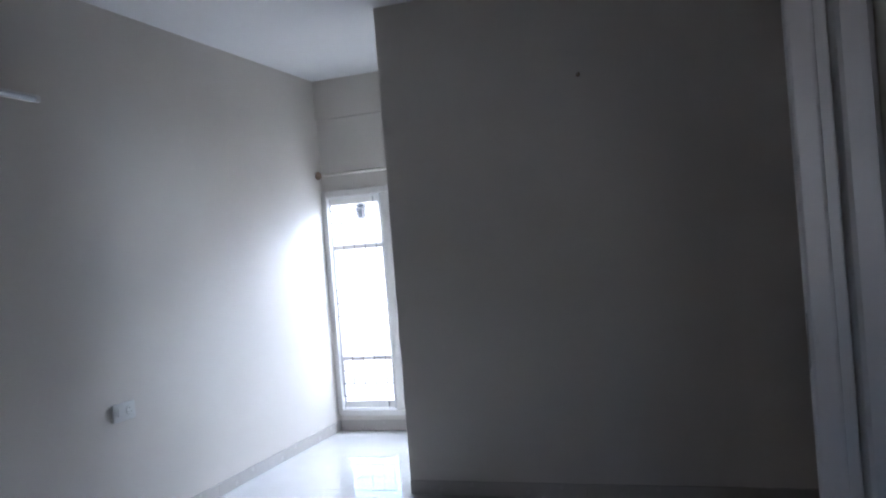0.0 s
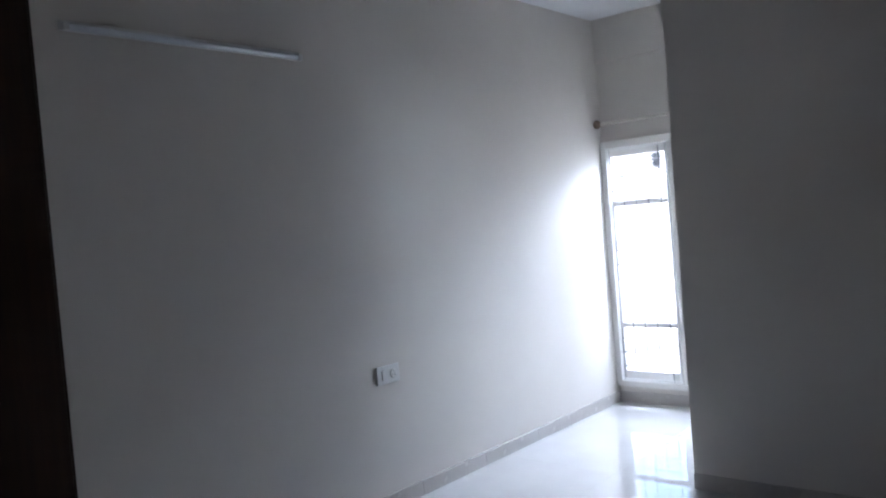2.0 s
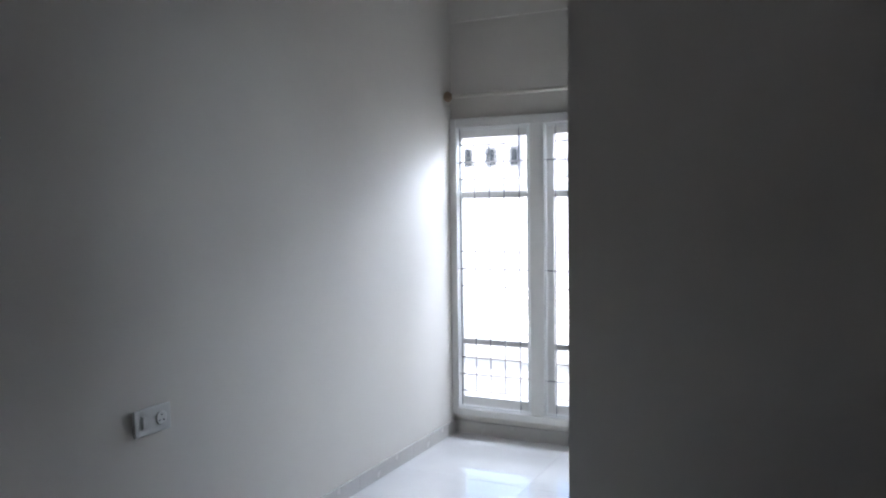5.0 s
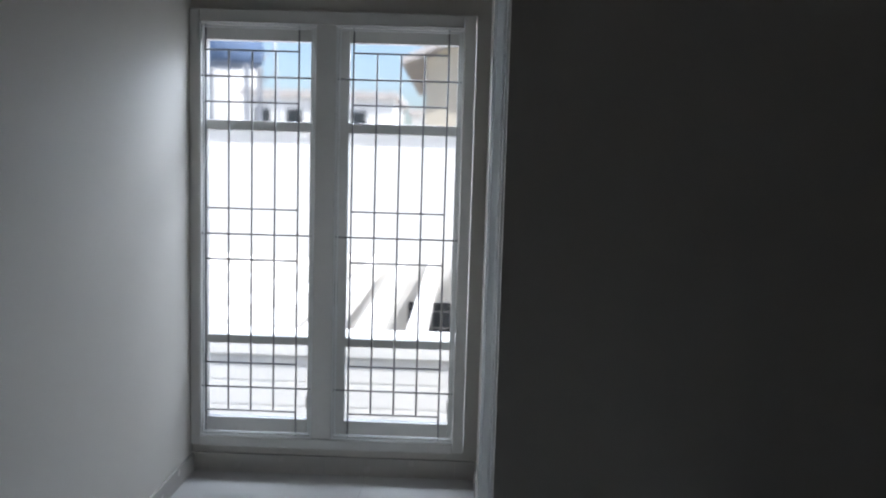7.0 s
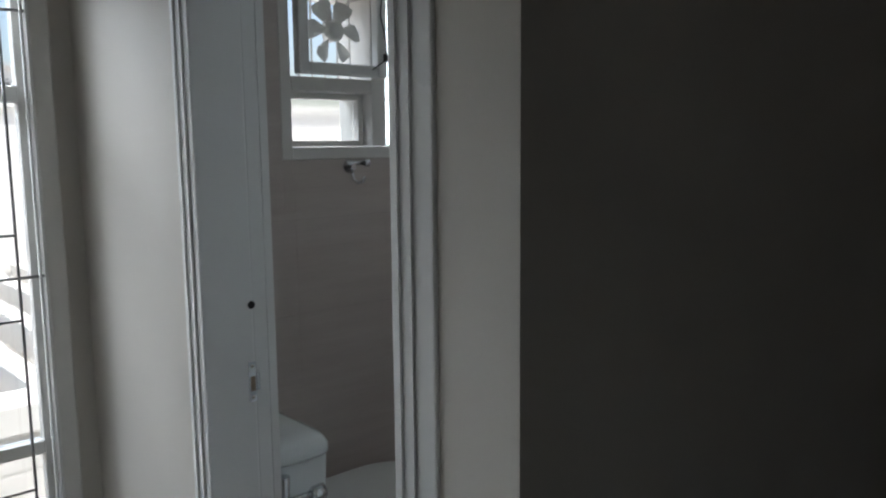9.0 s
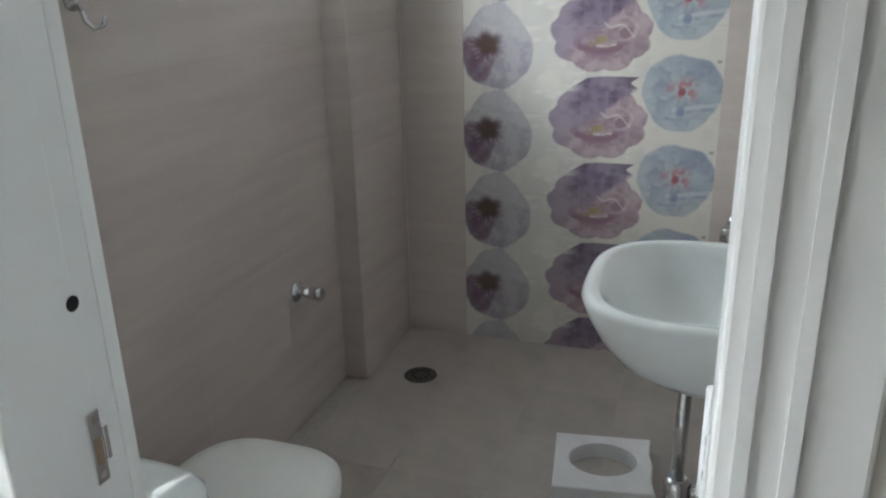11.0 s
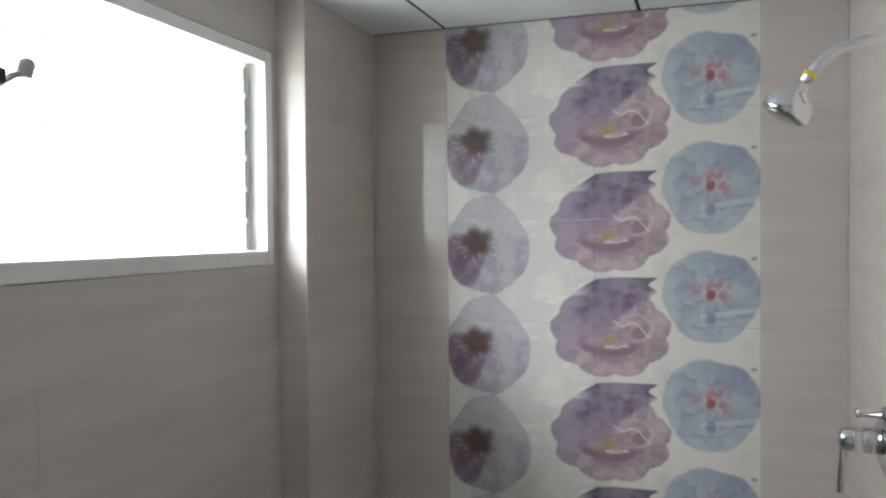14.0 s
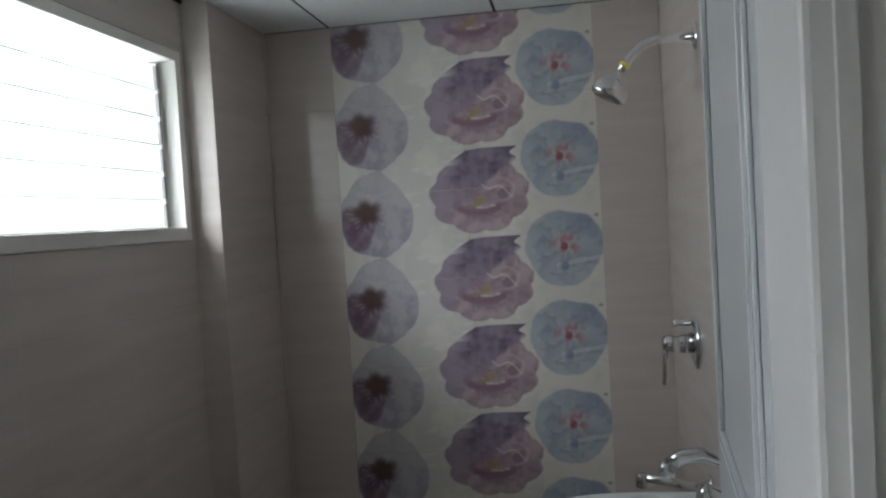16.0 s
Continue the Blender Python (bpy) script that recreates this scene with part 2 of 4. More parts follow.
# ---------------------------------------------------------------- bedroom window
def bedroom_window():
    w = tagged(new("window_1"), "tall white two-leaf window with steel grilles", "window", kind="structure")
    f = M["frame"]
    x0, x1, z0, z1 = 0.002, WX1 - 0.004, WZ0 + 0.002, WZ1 - 0.002
    ya, yb = -0.035, 0.09
    part("frame_jamb", boxes((x0, 0.045, ya, yb, z0, z1, 0.004)), f, w)
    part("frame_jamb", boxes((x1 - 0.05, x1, ya, yb, z0, z1, 0.004)), f, w)
    part("frame_mullion", boxes((0.555, 0.642, ya, yb, z0 + 0.046, z1 - 0.056, 0.004)), f, w)
    part("frame_head", boxes((0.046, x1 - 0.051, ya, yb, z1 - 0.055, z1, 0.004)), f, w)
    part("frame_sill", boxes((0.046, x1 - 0.051, ya - 0.01, yb, z0, z0 + 0.045, 0.004)), f, w)
    bead = bmesh.new()
    for a, b in ((0.046, 0.553), (0.644, 1.195)):
        for r in (0.0, 0.012):
            zt, zb = z1 - 0.060 - r, z0 + 0.049 + r
            box(bead, a + r, b - r, ya - 0.006 + r * 0.6, ya + 0.004 + r * 0.6, zt - 0.006, zt)
            box(bead, a + r, b - r, ya - 0.006 + r * 0.6, ya + 0.004 + r * 0.6, zb, zb + 0.006)
            box(bead, a + r, a + r + 0.006, ya - 0.006 + r * 0.6, ya + 0.004 + r * 0.6, zb + 0.007, zt - 0.007)
            box(bead, b - r - 0.006, b - r, ya - 0.006 + r * 0.6, ya + 0.004 + r * 0.6, zb + 0.007, zt - 0.007)
    part("frame_bead", bead, M["white"], w)
    for a, b, pa, pb in ((0.047, 0.554, 0.062, 0.522), (0.643, 1.195, 0.694, 1.170)):
        s = part("sash", boxes((a, pa, 0.02, 0.06, z0 + 0.05, z1 - 0.06, 0.003), (pb, b, 0.02, 0.06, z0 + 0.05, z1 - 0.06, 0.003),
                 (pa, pb, 0.02, 0.06, 1.955, z1 - 0.06, 0.003), (pa, pb, 0.02, 0.06, z0 + 0.05, 0.248, 0.003),
                 (pa, pb, 0.015, 0.06, 1.562, 1.606, 0.003), (pa, pb, 0.015, 0.06, 0.597, 0.635, 0.003)), f, w)
        for lo, hi in ((0.249, 0.596), (0.636, 1.561), (1.607, 1.954)):
            g = part("pane", boxes((pa + 0.001, pb - 0.001, 0.038, 0.043, lo, hi)), M["glass"], s)
            g.visible_shadow = False
        part("latch", boxes((pb - 0.005, pb + 0.012, 0.005, 0.019, 0.30, 0.36, 0.003)), f, s)
    # grilles: bars with long cross ties
    for gx0, gx1, t0, t1 in ((0.066, 0.477, 0.040, 0.548), (0.716, 1.130, 0.640, 1.205)):
        g = part("grille", bmesh.new(), M["iron"], w, "grey painted steel grille")
        xs = [gx0 + (gx1 - gx0) * i / 4 for i in range(5)]
        for i, x in enumerate(xs):
            z_lo = (0.14, 0.295, 0.295, 0.295, 0.14)[i]
            z_hi = (2.02, 1.906, 1.906, 1.906, 2.02)[i]
            part("bar", tube(bmesh.new(), [(x, -0.016, z_lo), (x, -0.016, z_hi)], 0.0042, 8), M["iron"], g)
        for z in (1.906, 1.683, 1.216, 0.988, 0.516, 0.295):
            part("cross_bar", tube(bmesh.new(), [(gx0, -0.022, z), (gx1, -0.022, z)], 0.0040, 8), M["iron"], g)
        for z in (1.793, 1.102, 0.405):
            part("tie_bar", tube(bmesh.new(), [(t0, -0.024, z), (t1, -0.024, z)], 0.0042, 8), M["iron"], g)


bedroom_window()


# ---------------------------------------------------------------- bedroom things
def curtain_rod():
    r = thing("curtain_rod", "cream curtain rod with wooden finial above the window", "curtain rod")
    part("rod", tube(bmesh.new(), [(0.05, -0.09, 2.215), (1.27, -0.09, 2.215)], 0.0125, 16), M["rod"], r)
    part("finial", turned(bmesh.new(), (0.004, -0.09, 2.215), (1, 0, 0),
         [(0, 0.030), (0.008, 0.034), (0.02, 0.036), (0.03, 0.030), (0.038, 0.018), (0.05, 0.017)]), M["bracket"], r)
    part("bracket", turned(bmesh.new(), (1.24, -0.001, 2.215), (0, -1, 0),
         [(0, 0.028), (0.008, 0.028), (0.012, 0.010), (0.075, 0.010)]), M["rod"], r)


def tube_light():
    t = thing("tube_light", "slim unlit white tube light on the wall", "tube light")
    part("housing", boxes((0.001, 0.026, -4.255, -3.070, 2.420, 2.458, 0.004)), M["plastic"], t)
    part("tube", tube(bmesh.new(), [(0.036, -4.23, 2.430), (0.036, -3.095, 2.430)], 0.013, 16), M["frosted_tube"], t)
    for y in (-4.255, -3.095):
        part("end_cap", boxes((0.027, 0.052, y, y + 0.024, 2.414, 2.447, 0.003)), M["plastic"], t)


M["frosted_tube"] = mat("unlit tube glass", (0.80, 0.84, 0.86), 0.12, var=0.02)


def switch_plate():
    s = thing("switch_board", "white switch plate with socket on the wall", "switch")
    part("back_box", boxes((0.001, 0.010, -2.709, -2.545, 0.701, 0.791, 0.003)), M["plastic"], s)
    part("cover", boxes((0.0105, 0.018, -2.715, -2.539, 0.695, 0.797, 0.004)), M["plastic"], s)
    part("rocker", boxes((0.0185, 0.024, -2.681, -2.659, 0.723, 0.769, 0.002)), M["plastic"], s)
    part("socket", turned(bmesh.new(), (0.0185, -2.589, 0.746), (1, 0, 0), [(0, 0.026), (0.003, 0.026), (0.0035, 0.022)]),
         M["plastic"], s)
    for dy, dz in ((0, 0.012), (-0.010, -0.008), (0.010, -0.008)):
        part("socket_hole", turned(bmesh.new(), (0.0222, -2.589 + dy, 0.746 + dz), (1, 0, 0), [(0, 0.0035), (0.0006, 0.0035)], 10),
             M["dark"], s)


def wall_plug():
    p = thing("wall_anchor", "small dark wall anchor with a screw", "wall anchor")
    part("collar", turned(bmesh.new(), (2.536, -1.641, 2.445), (0, -1, 0), [(0, 0.013), (0.006, 0.012), (0.008, 0.008)]), M["bracket"], p)
    part("screw", turned(bmesh.new(), (2.536, -1.650, 2.445), (0, -1, 0), [(0, 0.004), (0.014, 0.004), (0.016, 0.007), (0.018, 0.005)], 12),
         M["steel"], p)


curtain_rod()
tube_light()
switch_plate()
wall_plug()


def entrance_door():
    d = tagged(new("door_1"), "open dark brown wooden bedroom door", "door", kind="structure")
    part("leaf", boxes((1.723, 1.761, EYW - 0.92, EYW, 0.01, 2.08, 0.003)), M["darkwood"], d)
    part("edge_strip", boxes((1.725, 1.759, EYW + 0.0005, EYW + 0.004, 0.02, 2.07)), M["darkwood"], d)
    part("handle", tube(bmesh.new(), [(1.7225, EYW - 0.07, 1.0), (1.69, EYW - 0.07, 1.0), (1.685, EYW - 0.16, 1.0)], 0.009), M["steel"], d)
    f = tagged(new("door_frame"), "white painted entrance door frame", "door frame", kind="structure")
    part("jamb", boxes((3.323, 3.356, EYW - 0.030, EYW + 0.005, 0, 2.14, 0.005), (3.3565, 3.374, EYW - 0.008, EYW + 0.005, 0, 2.14, 0.002), (3.3745, 3.4195, EYW - 0.045, EYW + 0.012, 0, 2.14, 0.008)), M["white"], f)
    part("jamb", boxes((1.6955, 1.7145, EYW - 0.13, EYW + 0.005, 0, 2.14, 0.003)), M["white"], f)
    part("head", boxes((1.7155, 3.322, EYW - 0.13, EYW + 0.005, 2.095, 2.14, 0.004)), M["white"], f)


entrance_door()


# ---------------------------------------------------------------- bathroom door
def bathroom_door():
    f = tagged(new("door_frame"), "white enamelled bathroom door frame", "door frame", kind="structure")
    w = M["white"]
    # rebated jambs
    part("jamb", boxes((1.303, 1.425, -0.726, DOOR_L, 0, 2.09, 0.004), (1.426, 1.462, -0.720, DOOR_L, 0, 2.09, 0.003), (1.4625, 1.484, -0.7195, -0.706, 0, 2.09, 0.002)), w, f)
    part("jamb", boxes((1.303, 1.395, DOOR_R, -1.376, 0, 2.09, 0.004), (1.396, 1.462, DOOR_R, -1.392, 0, 2.09, 0.003)), w, f)
    part("head", boxes((1.303, 1.462, -1.372, -0.730, 2.045, 2.088, 0.004)), w, f)
    part("moulding", boxes((1.298, 1.302, -0.700, -0.688, 0.0, 2.08), (1.298, 1.302, -0.668, -0.660, 0.0, 2.08)), w, f)
    part("moulding", boxes((1.298, 1.302, -1.400, -1.390, 0.0, 2.08), (1.298, 1.302, -1.430, -1.420, 0.0, 2.08)), w, f)
    s = part("strike_plate", boxes((1.405, 1.4245, -0.7285, -0.7262, 0.868, 0.960, 0.0006)), M["chrome"], f, "chrome strike plate")
    part("lip", boxes((1.4248, 1.432, -0.730, -0.7202, 0.892, 0.936, 0.0008)), M["chrome"], s)
    part("latch_hole", boxes((1.410, 1.4215, -0.7290, -0.7286, 0.892, 0.926)), M["bracket"], s)
    for z in (0.878, 0.950):
        part("screw", turned(bmesh.new(), (1.415, -0.7286, z), (0, -1, 0), [(0, 0.0045), (0.0008, 0.004)], 12), M["steel"], s)
    part("bolt_hole", turned(bmesh.new(), (1.4200, -0.7262, 1.090), (0, -1, 0), [(0, 0.009), (0.0006, 0.009)], 16), M["dark"], f)
    for z in (0.32, 1.06, 1.80):
        h = part("hinge", boxes((1.330, 1.392, -1.3758, -1.3735, z - 0.055, z + 0.045, 0.0006)), M["white"], f, "painted-over hinge")
        part("pin", tube(bmesh.new(), [(1.3975, -1.376, z - 0.055), (1.3975, -1.376, z + 0.045)], 0.005, 10), w, h)
        for dz in (-0.035, -0.005, 0.025):
            part("screw", turned(bmesh.new(), (1.352, -1.3735, z + dz), (0, 1, 0), [(0, 0.004), (0.0006, 0.0035)], 10), M["iron"], h)
    d = tagged(new("door_2"), "open glossy white bathroom door", "door", kind="structure")
    bm = boxes((1.466, 2.04, -1.428, -1.394, 0.012, 2.035, 0.003))
    lf = part("leaf", bm, M["leafwhite"], d)
    for z0, z1 in ((0.16, 0.80), (1.10, 1.88)):
        rim = bmesh.new()
        for i, o in enumerate((0.0, 0.022)):
            a, b, c, e = 1.54 + o, 1.95 - o, z0 + o, z1 - o
            y0, y1 = -1.3938, -1.3895 + 0.002 * i
            box(rim, a, b, y0, y1, e - 0.012, e, 0.0015)
            box(rim, a, b, y0, y1, c, c + 0.012, 0.0015)
            box(rim, a, a + 0.012, y0, y1, c + 0.0125, e - 0.0125, 0.0015)
            box(rim, b - 0.012, b, y0, y1, c + 0.0125, e - 0.0125, 0.0015)
        part("panel_moulding", rim, M["leafwhite"], lf)
    for side, yy in ((1, -1.3935), (-1, -1.4285)):
        h = part("handle", boxes((1.962, 2.002, min(yy, yy + side * 0.008), max(yy, yy + side * 0.008), 0.775, 0.965, 0.0035)), M["steel"], d, "brushed steel lock plate")
        part("neck", turned(bmesh.new(), (1.982, yy + side * 0.0085, 0.905), (0, side, 0), [(0, 0.010), (0.024, 0.008)]), M["steel"], h)
        part("lever", boxes((1.972, 1.992, min(yy + side * 0.033, yy + side * 0.042), max(yy + side * 0.033, yy + side * 0.042), 0.850, 0.918, 0.003)), M["steel"], h)
        part("lever_return", boxes((1.974, 1.990, min(yy + side * 0.009, yy + side * 0.040), max(yy + side * 0.009, yy + side * 0.040), 0.842, 0.849, 0.002)), M["steel"], h)

    hinge = Vector((1.43, -1.40, 0))
    d.matrix_world = Matrix.Translation(hinge) @ Matrix.Rotation(radians(-5.5), 4, "Z") @ Matrix.Translation(-hinge)


bathroom_door()


# ---------------------------------------------------------------- bathroom window
def bathroom_window():
    w = tagged(new("window_2"), "white framed louvre window with exhaust fan bay", "window", kind="structure")
    f = M["frame"]
    ya, yb = BY1 - 0.012, 0.03
    part("frame_side", boxes((1.857, 1.895, ya, yb, 1.398, 1.952, 0.003)), f, w)
    part("frame_side", boxes((3.090, 3.122, ya, yb, 1.398, 1.952, 0.003)), f, w)
    part("frame_head", boxes((1.896, 3.089, ya, yb, 1.920, 1.952, 0.003)), f, w)
    part("frame_sill", boxes((1.896, 3.089, ya, yb, 1.398, 1.436, 0.003)), f, w)
    part("frame_mullion", boxes((2.205, 2.265, ya, yb, 1.437, 1.919, 0.003)), f, w)
    part("frame_rail", boxes((1.896, 2.204, ya, yb, 1.610, 1.655, 0.003)), f, w)
    p = part("sash", boxes((1.897, 1.917, -0.11, -0.06, 1.438, 1.609), (2.184, 2.203, -0.11, -0.06, 1.438, 1.609),
             (1.918, 2.183, -0.11, -0.06, 1.438, 1.456), (1.918, 2.183, -0.11, -0.06, 1.590, 1.609)), f, w)
    g = part("pane", boxes((1.918, 2.183, -0.085, -0.081, 1.457, 1.589)), M["glass"], p)
    g.visible_shadow = False
    for x in (2.2665, 3.072):
        part("louvre_channel", boxes((x, x + 0.016, -0.110, -0.072, 1.438, 1.916, 0.002)), f, w)
    # blades
    for i in range(6):
        z = 1.438 + i * 0.0795
        bm = bmesh.new()
        vs = []
        for x in (2.284, 3.070):
            for (y, zz) in ((-0.102, z), (-0.097, z), (-0.077, z + 0.0855), (-0.082, z + 0.0855)):
                vs.append(bm.verts.new((x, y, zz)))
        for q in ((0, 1, 2, 3), (4, 7, 6, 5), (0, 4, 5, 1), (1, 5, 6, 2), (2, 6, 7, 3), (3, 7, 4, 0)):
            bm.faces.new([vs[k] for k in q])
        b = part("louvre_blade", bm, M["frosted"], w)
        b.visible_shadow = False
        part("ground_edge", boxes((2.285, 3.069, -0.1045, -0.1024, z - 0.0005, z + 0.0035)), M["glassedge"], b, "pale green ground glass edge")
        for x in (2.284, 3.060):
            part("clip", boxes((x, x + 0.010, -0.116, -0.1035, z + 0.004, z + 0.070, 0.002)), M["iron"], w)
    c = part("crank", tube(bmesh.new(), [(2.280, -0.118, 1.722), (2.300, -0.130, 1.727), (2.318, -0.145, 1.745), (2.336, -0.150, 1.752)], 0.006), M["iron"], w)
    part("knob", turned(bmesh.new(), (2.335, -0.150, 1.745), (0.35, 0, 1), [(0, 0.008), (0.006, 0.013), (0.026, 0.014), (0.034, 0.008)]), M["iron"], c)


bathroom_window()


def exhaust_fan():
    e = thing("exhaust_fan", "white plastic exhaust fan set in the window bay", "exhaust fan")
    x0, x1, z0, z1 = 1.905, 2.245, 1.660, 1.950
    ya, yb = -0.198, -0.161
    w = 0.038
    for rail in ((x0, x0 + w, ya, yb, z0, z1), (x1 - w, x1, ya, yb, z0, z1),
                 (x0 + w + 0.0005, x1 - w - 0.0005, ya + 0.001, yb, z1 - w, z1 - 0.001),
                 (x0 + w + 0.0005, x1 - w - 0.0005, ya + 0.001, yb, z0 + 0.001, z0 + w)):
        part("housing_rail", boxes((*rail, 0.006)), M["plastic"], e)
    cx, cz, cy = 2.075, 1.805, -0.145
    part("hub", turned(bmesh.new(), (cx, cy + 0.03, cz), (0, -1, 0), [(0, 0.034), (0.03, 0.034), (0.042, 0.026), (0.045, 0.010)]), M["plastic"], e)
    for k in range(6):
        a0 = 2 * math.pi * k / 6
        bm = bmesh.new()
        rows = []
        for r, hw in ((0.03, 0.20), (0.06, 0.34), (0.085, 0.36), (0.102, 0.26)):
            row = []
            for s in (-1, -0.3, 0.3, 1):
                a = a0 + s * hw
                row.append((cx + r * math.cos(a), cy + 0.012 + 0.012 * s, cz + r * math.sin(a)))
            rows.append(row)
        front = [[bm.verts.new(p) for p in r] for r in rows]
        back = [[bm.verts.new((p[0], p[1] + 0.003, p[2])) for p in r] for r in rows]
        for i in range(3):
            for j in range(3):
                bm.faces.new((front[i][j], front[i][j + 1], front[i + 1][j + 1], front[i + 1][j]))
                bm.faces.new((back[i][j], back[i + 1][j], back[i + 1][j + 1], back[i][j + 1]))
        per = [(0, j) for j in range(4)] + [(i, 3) for i in (1, 2, 3)] + [(3, j) for j in (2, 1, 0)] + [(i, 0) for i in (2, 1)]
        for (i, j), (k2, l2) in zip(per, per[1:] + per[:1]):
            bm.faces.new((front[i][j], back[i][j], back[k2][l2], front[k2][l2]))
        part("blade", bm, M["plastic"], e)
    part("guard", boxes(*[(1.965 + 0.05 * i, 1.970 + 0.05 * i, -0.095, -0.09, 1.656, 1.918) for i in range(5)]), M["plastic"], e)
    part("cable", tube(bmesh.new(), [(2.225, -0.201, 1.92), (2.215, -0.203, 1.86), (2.235, -0.205, 1.78), (2.238, -0.203, 1.72), (2.18, -0.203, 1.685)], 0.0025, 8), M["cablemat"], e)
    part("connector", boxes((2.226, 2.242, -0.214, -0.199, 1.712, 1.738, 0.003)), M["cablemat"], e)


exhaust_fan()


# ---------------------------------------------------------------- bathroom fittings
def rounded_d(cx, y_wall, y_front, half, z, n=40, squash=1.0, power=2.9):
    """A basin outline: straight at the wall, rounded to the front."""
    pts = []
    depth = (y_front - y_wall)
    for k in range(n + 1):
        a = math.pi * k / n
        c, s = math.cos(a), math.sin(a)
        x = half * math.copysign(abs(c) ** (2 / power), c)
        y = y_wall + depth * (0.40 + 0.60 * abs(s) ** (2 / power) * squash)
        if k == 0 or k == n:
            y = y_wall + depth * 0.40
        pts.append((cx + x, y, z))
    pts.append((cx - half, y_wall, z))
    pts.append((cx + half, y_wall, z))
    return pts


def basin():
    b = thing("wash_basin", "white ceramic wall-hung wash basin", "wash basin")
    cx, yw, yf, half = 2.268, BY0 + 0.012, -1.150, 0.231

    def ring(h, front, back, z):
        return rounded_d(cx, back, front, h, z, power=2.9)

    bm = bmesh.new()
    loft(bm, [
        ring(0.145, -1.285, yw, 0.695), ring(0.168, -1.250, yw, 0.698), ring(0.190, -1.212, yw, 0.722),
        ring(0.209, -1.180, yw, 0.762), ring(0.222, -1.157, yw, 0.806), ring(0.229, -1.146, yw, 0.838), ring(half, yf, yw, 0.847),
        ring(half - 0.003, yf - 0.003, yw, 0.853), ring(half - 0.010, yf - 0.010, yw + 0.002, 0.856),
        ring(half - 0.024, yf - 0.024, yw + 0.094, 0.855), ring(half - 0.031, yf - 0.031, yw + 0.100, 0.849),
        ring(half - 0.040, yf - 0.043, yw + 0.106, 0.828), ring(half - 0.058, yf - 0.068, yw + 0.120, 0.780),
        ring(half - 0.090, yf - 0.105, yw + 0.142, 0.738), ring(0.085, yf - 0.150, yw + 0.168, 0.722), ring(0.035, yf - 0.180, yw + 0.190, 0.717)])
    part("bowl", bm, M["ceramic"], b)
    part("waste", turned(bmesh.new(), (cx, -1.362, 0.7165), (0, 0, 1), [(0, 0.034), (0.006, 0.034), (0.008, 0.028), (0.006, 0.022)]), M["chrome"], b)
    part("waste_hole", turned(bmesh.new(), (cx, -1.362, 0.7230), (0, 0, 1), [(0, 0.020), (0.0008, 0.020)]), M["dark"], b)
    part("overflow", turned(bmesh.new(), (cx, -1.473, 0.806), (0, 1, 0.25), [(0, 0.006), (0.001, 0.006)], 12), M["steel"], b)
    # pillar tap
    t = thing("basin_tap", "chrome swan-neck pillar tap on the basin", "tap")
    tx, ty, tz = 2.300, -1.522, 0.8562
    part("base", turned(bmesh.new(), (tx, ty, tz), (0, 0, 1), [(0, 0.032), (0.012, 0.032), (0.028, 0.025), (0.05, 0.019), (0.08, 0.016)], 6), M["chrome"], t)
    part("spout", tube(bmesh.new(), [(tx, ty, tz + 0.07), (tx, ty + 0.002, tz + 0.098), (tx + 0.004, ty + 0.02, tz + 0.120), (tx + 0.008, ty + 0.05, tz + 0.130),
         (tx + 0.013, ty + 0.085, tz + 0.124), (tx + 0.016, ty + 0.108, tz + 0.110)], 0.012, 16), M["chrome"], t)
    part("aerator", turned(bmesh.new(), (tx + 0.016, ty + 0.107, tz + 0.113), (0.02, 0.25, -1), [(0, 0.014), (0.022, 0.014), (0.024, 0.010)]), M["chrome"], t)
    part("knob", turned(bmesh.new(), (tx - 0.005, ty + 0.016, tz + 0.052), (-0.1, 1, 0.35), [(0, 0.009), (0.012, 0.011), (0.018, 0.019), (0.044, 0.021), (0.051, 0.013)], 8), M["chrome"], t)
    # waste pipe with bottle trap
    p = thing("waste_pipe", "chrome waste pipe and bottle trap under the basin", "waste pipe")
    px, py, pz = 2.250, -1.350, 0.430
    part("pipe", tube(bmesh.new(), [(px, py, 0.682), (px, py, pz - 0.005)], 0.014, 18), M["chrome"], p)
    part("collar", turned(bmesh.new(), (px, py, 0.6825), (0, 0, 1), [(0, 0.019), (0.012, 0.019)]), M["yellow"], p, "yellow tape round the waste")
    part("trap", turned(bmesh.new(), (px, py, pz), (0, 0, -1), [(0, 0.018), (0.008, 0.026), (0.026, 0.029), (0.045, 0.026), (0.05, 0.029), (0.12, 0.028), (0.135, 0.020)]), M["chrome"], p)
    part("outlet", tube(bmesh.new(), [(px, py - 0.026, pz - 0.03), (px, py - 0.10, pz - 0.03), (px, BY0 + 0.011, pz - 0.03)], 0.013, 16), M["chrome"], p)
    part("outlet_nut", turned(bmesh.new(), (px, py - 0.028, pz - 0.03), (0, -1, 0), [(0, 0.020), (0.024, 0.020)], 8), M["chrome"], p)
    v = thing("angle_valve", "chrome angle valve on the wall below the basin", "valve")
    vx, vz = 2.43, 0.345
    part("flange", turned(bmesh.new(), (vx, BY0 + 0.010, vz), (0, 1, 0), [(0, 0.028), (0.006, 0.026), (0.010, 0.012), (0.05, 0.012)]), M["chrome"], v)
    part("knob", turned(bmesh.new(), (vx, BY0 + 0.061, vz), (0, 1, 0), [(0, 0.014), (0.006, 0.021), (0.04, 0.023), (0.046, 0.016)], 10), M["chrome"], v)


basin()


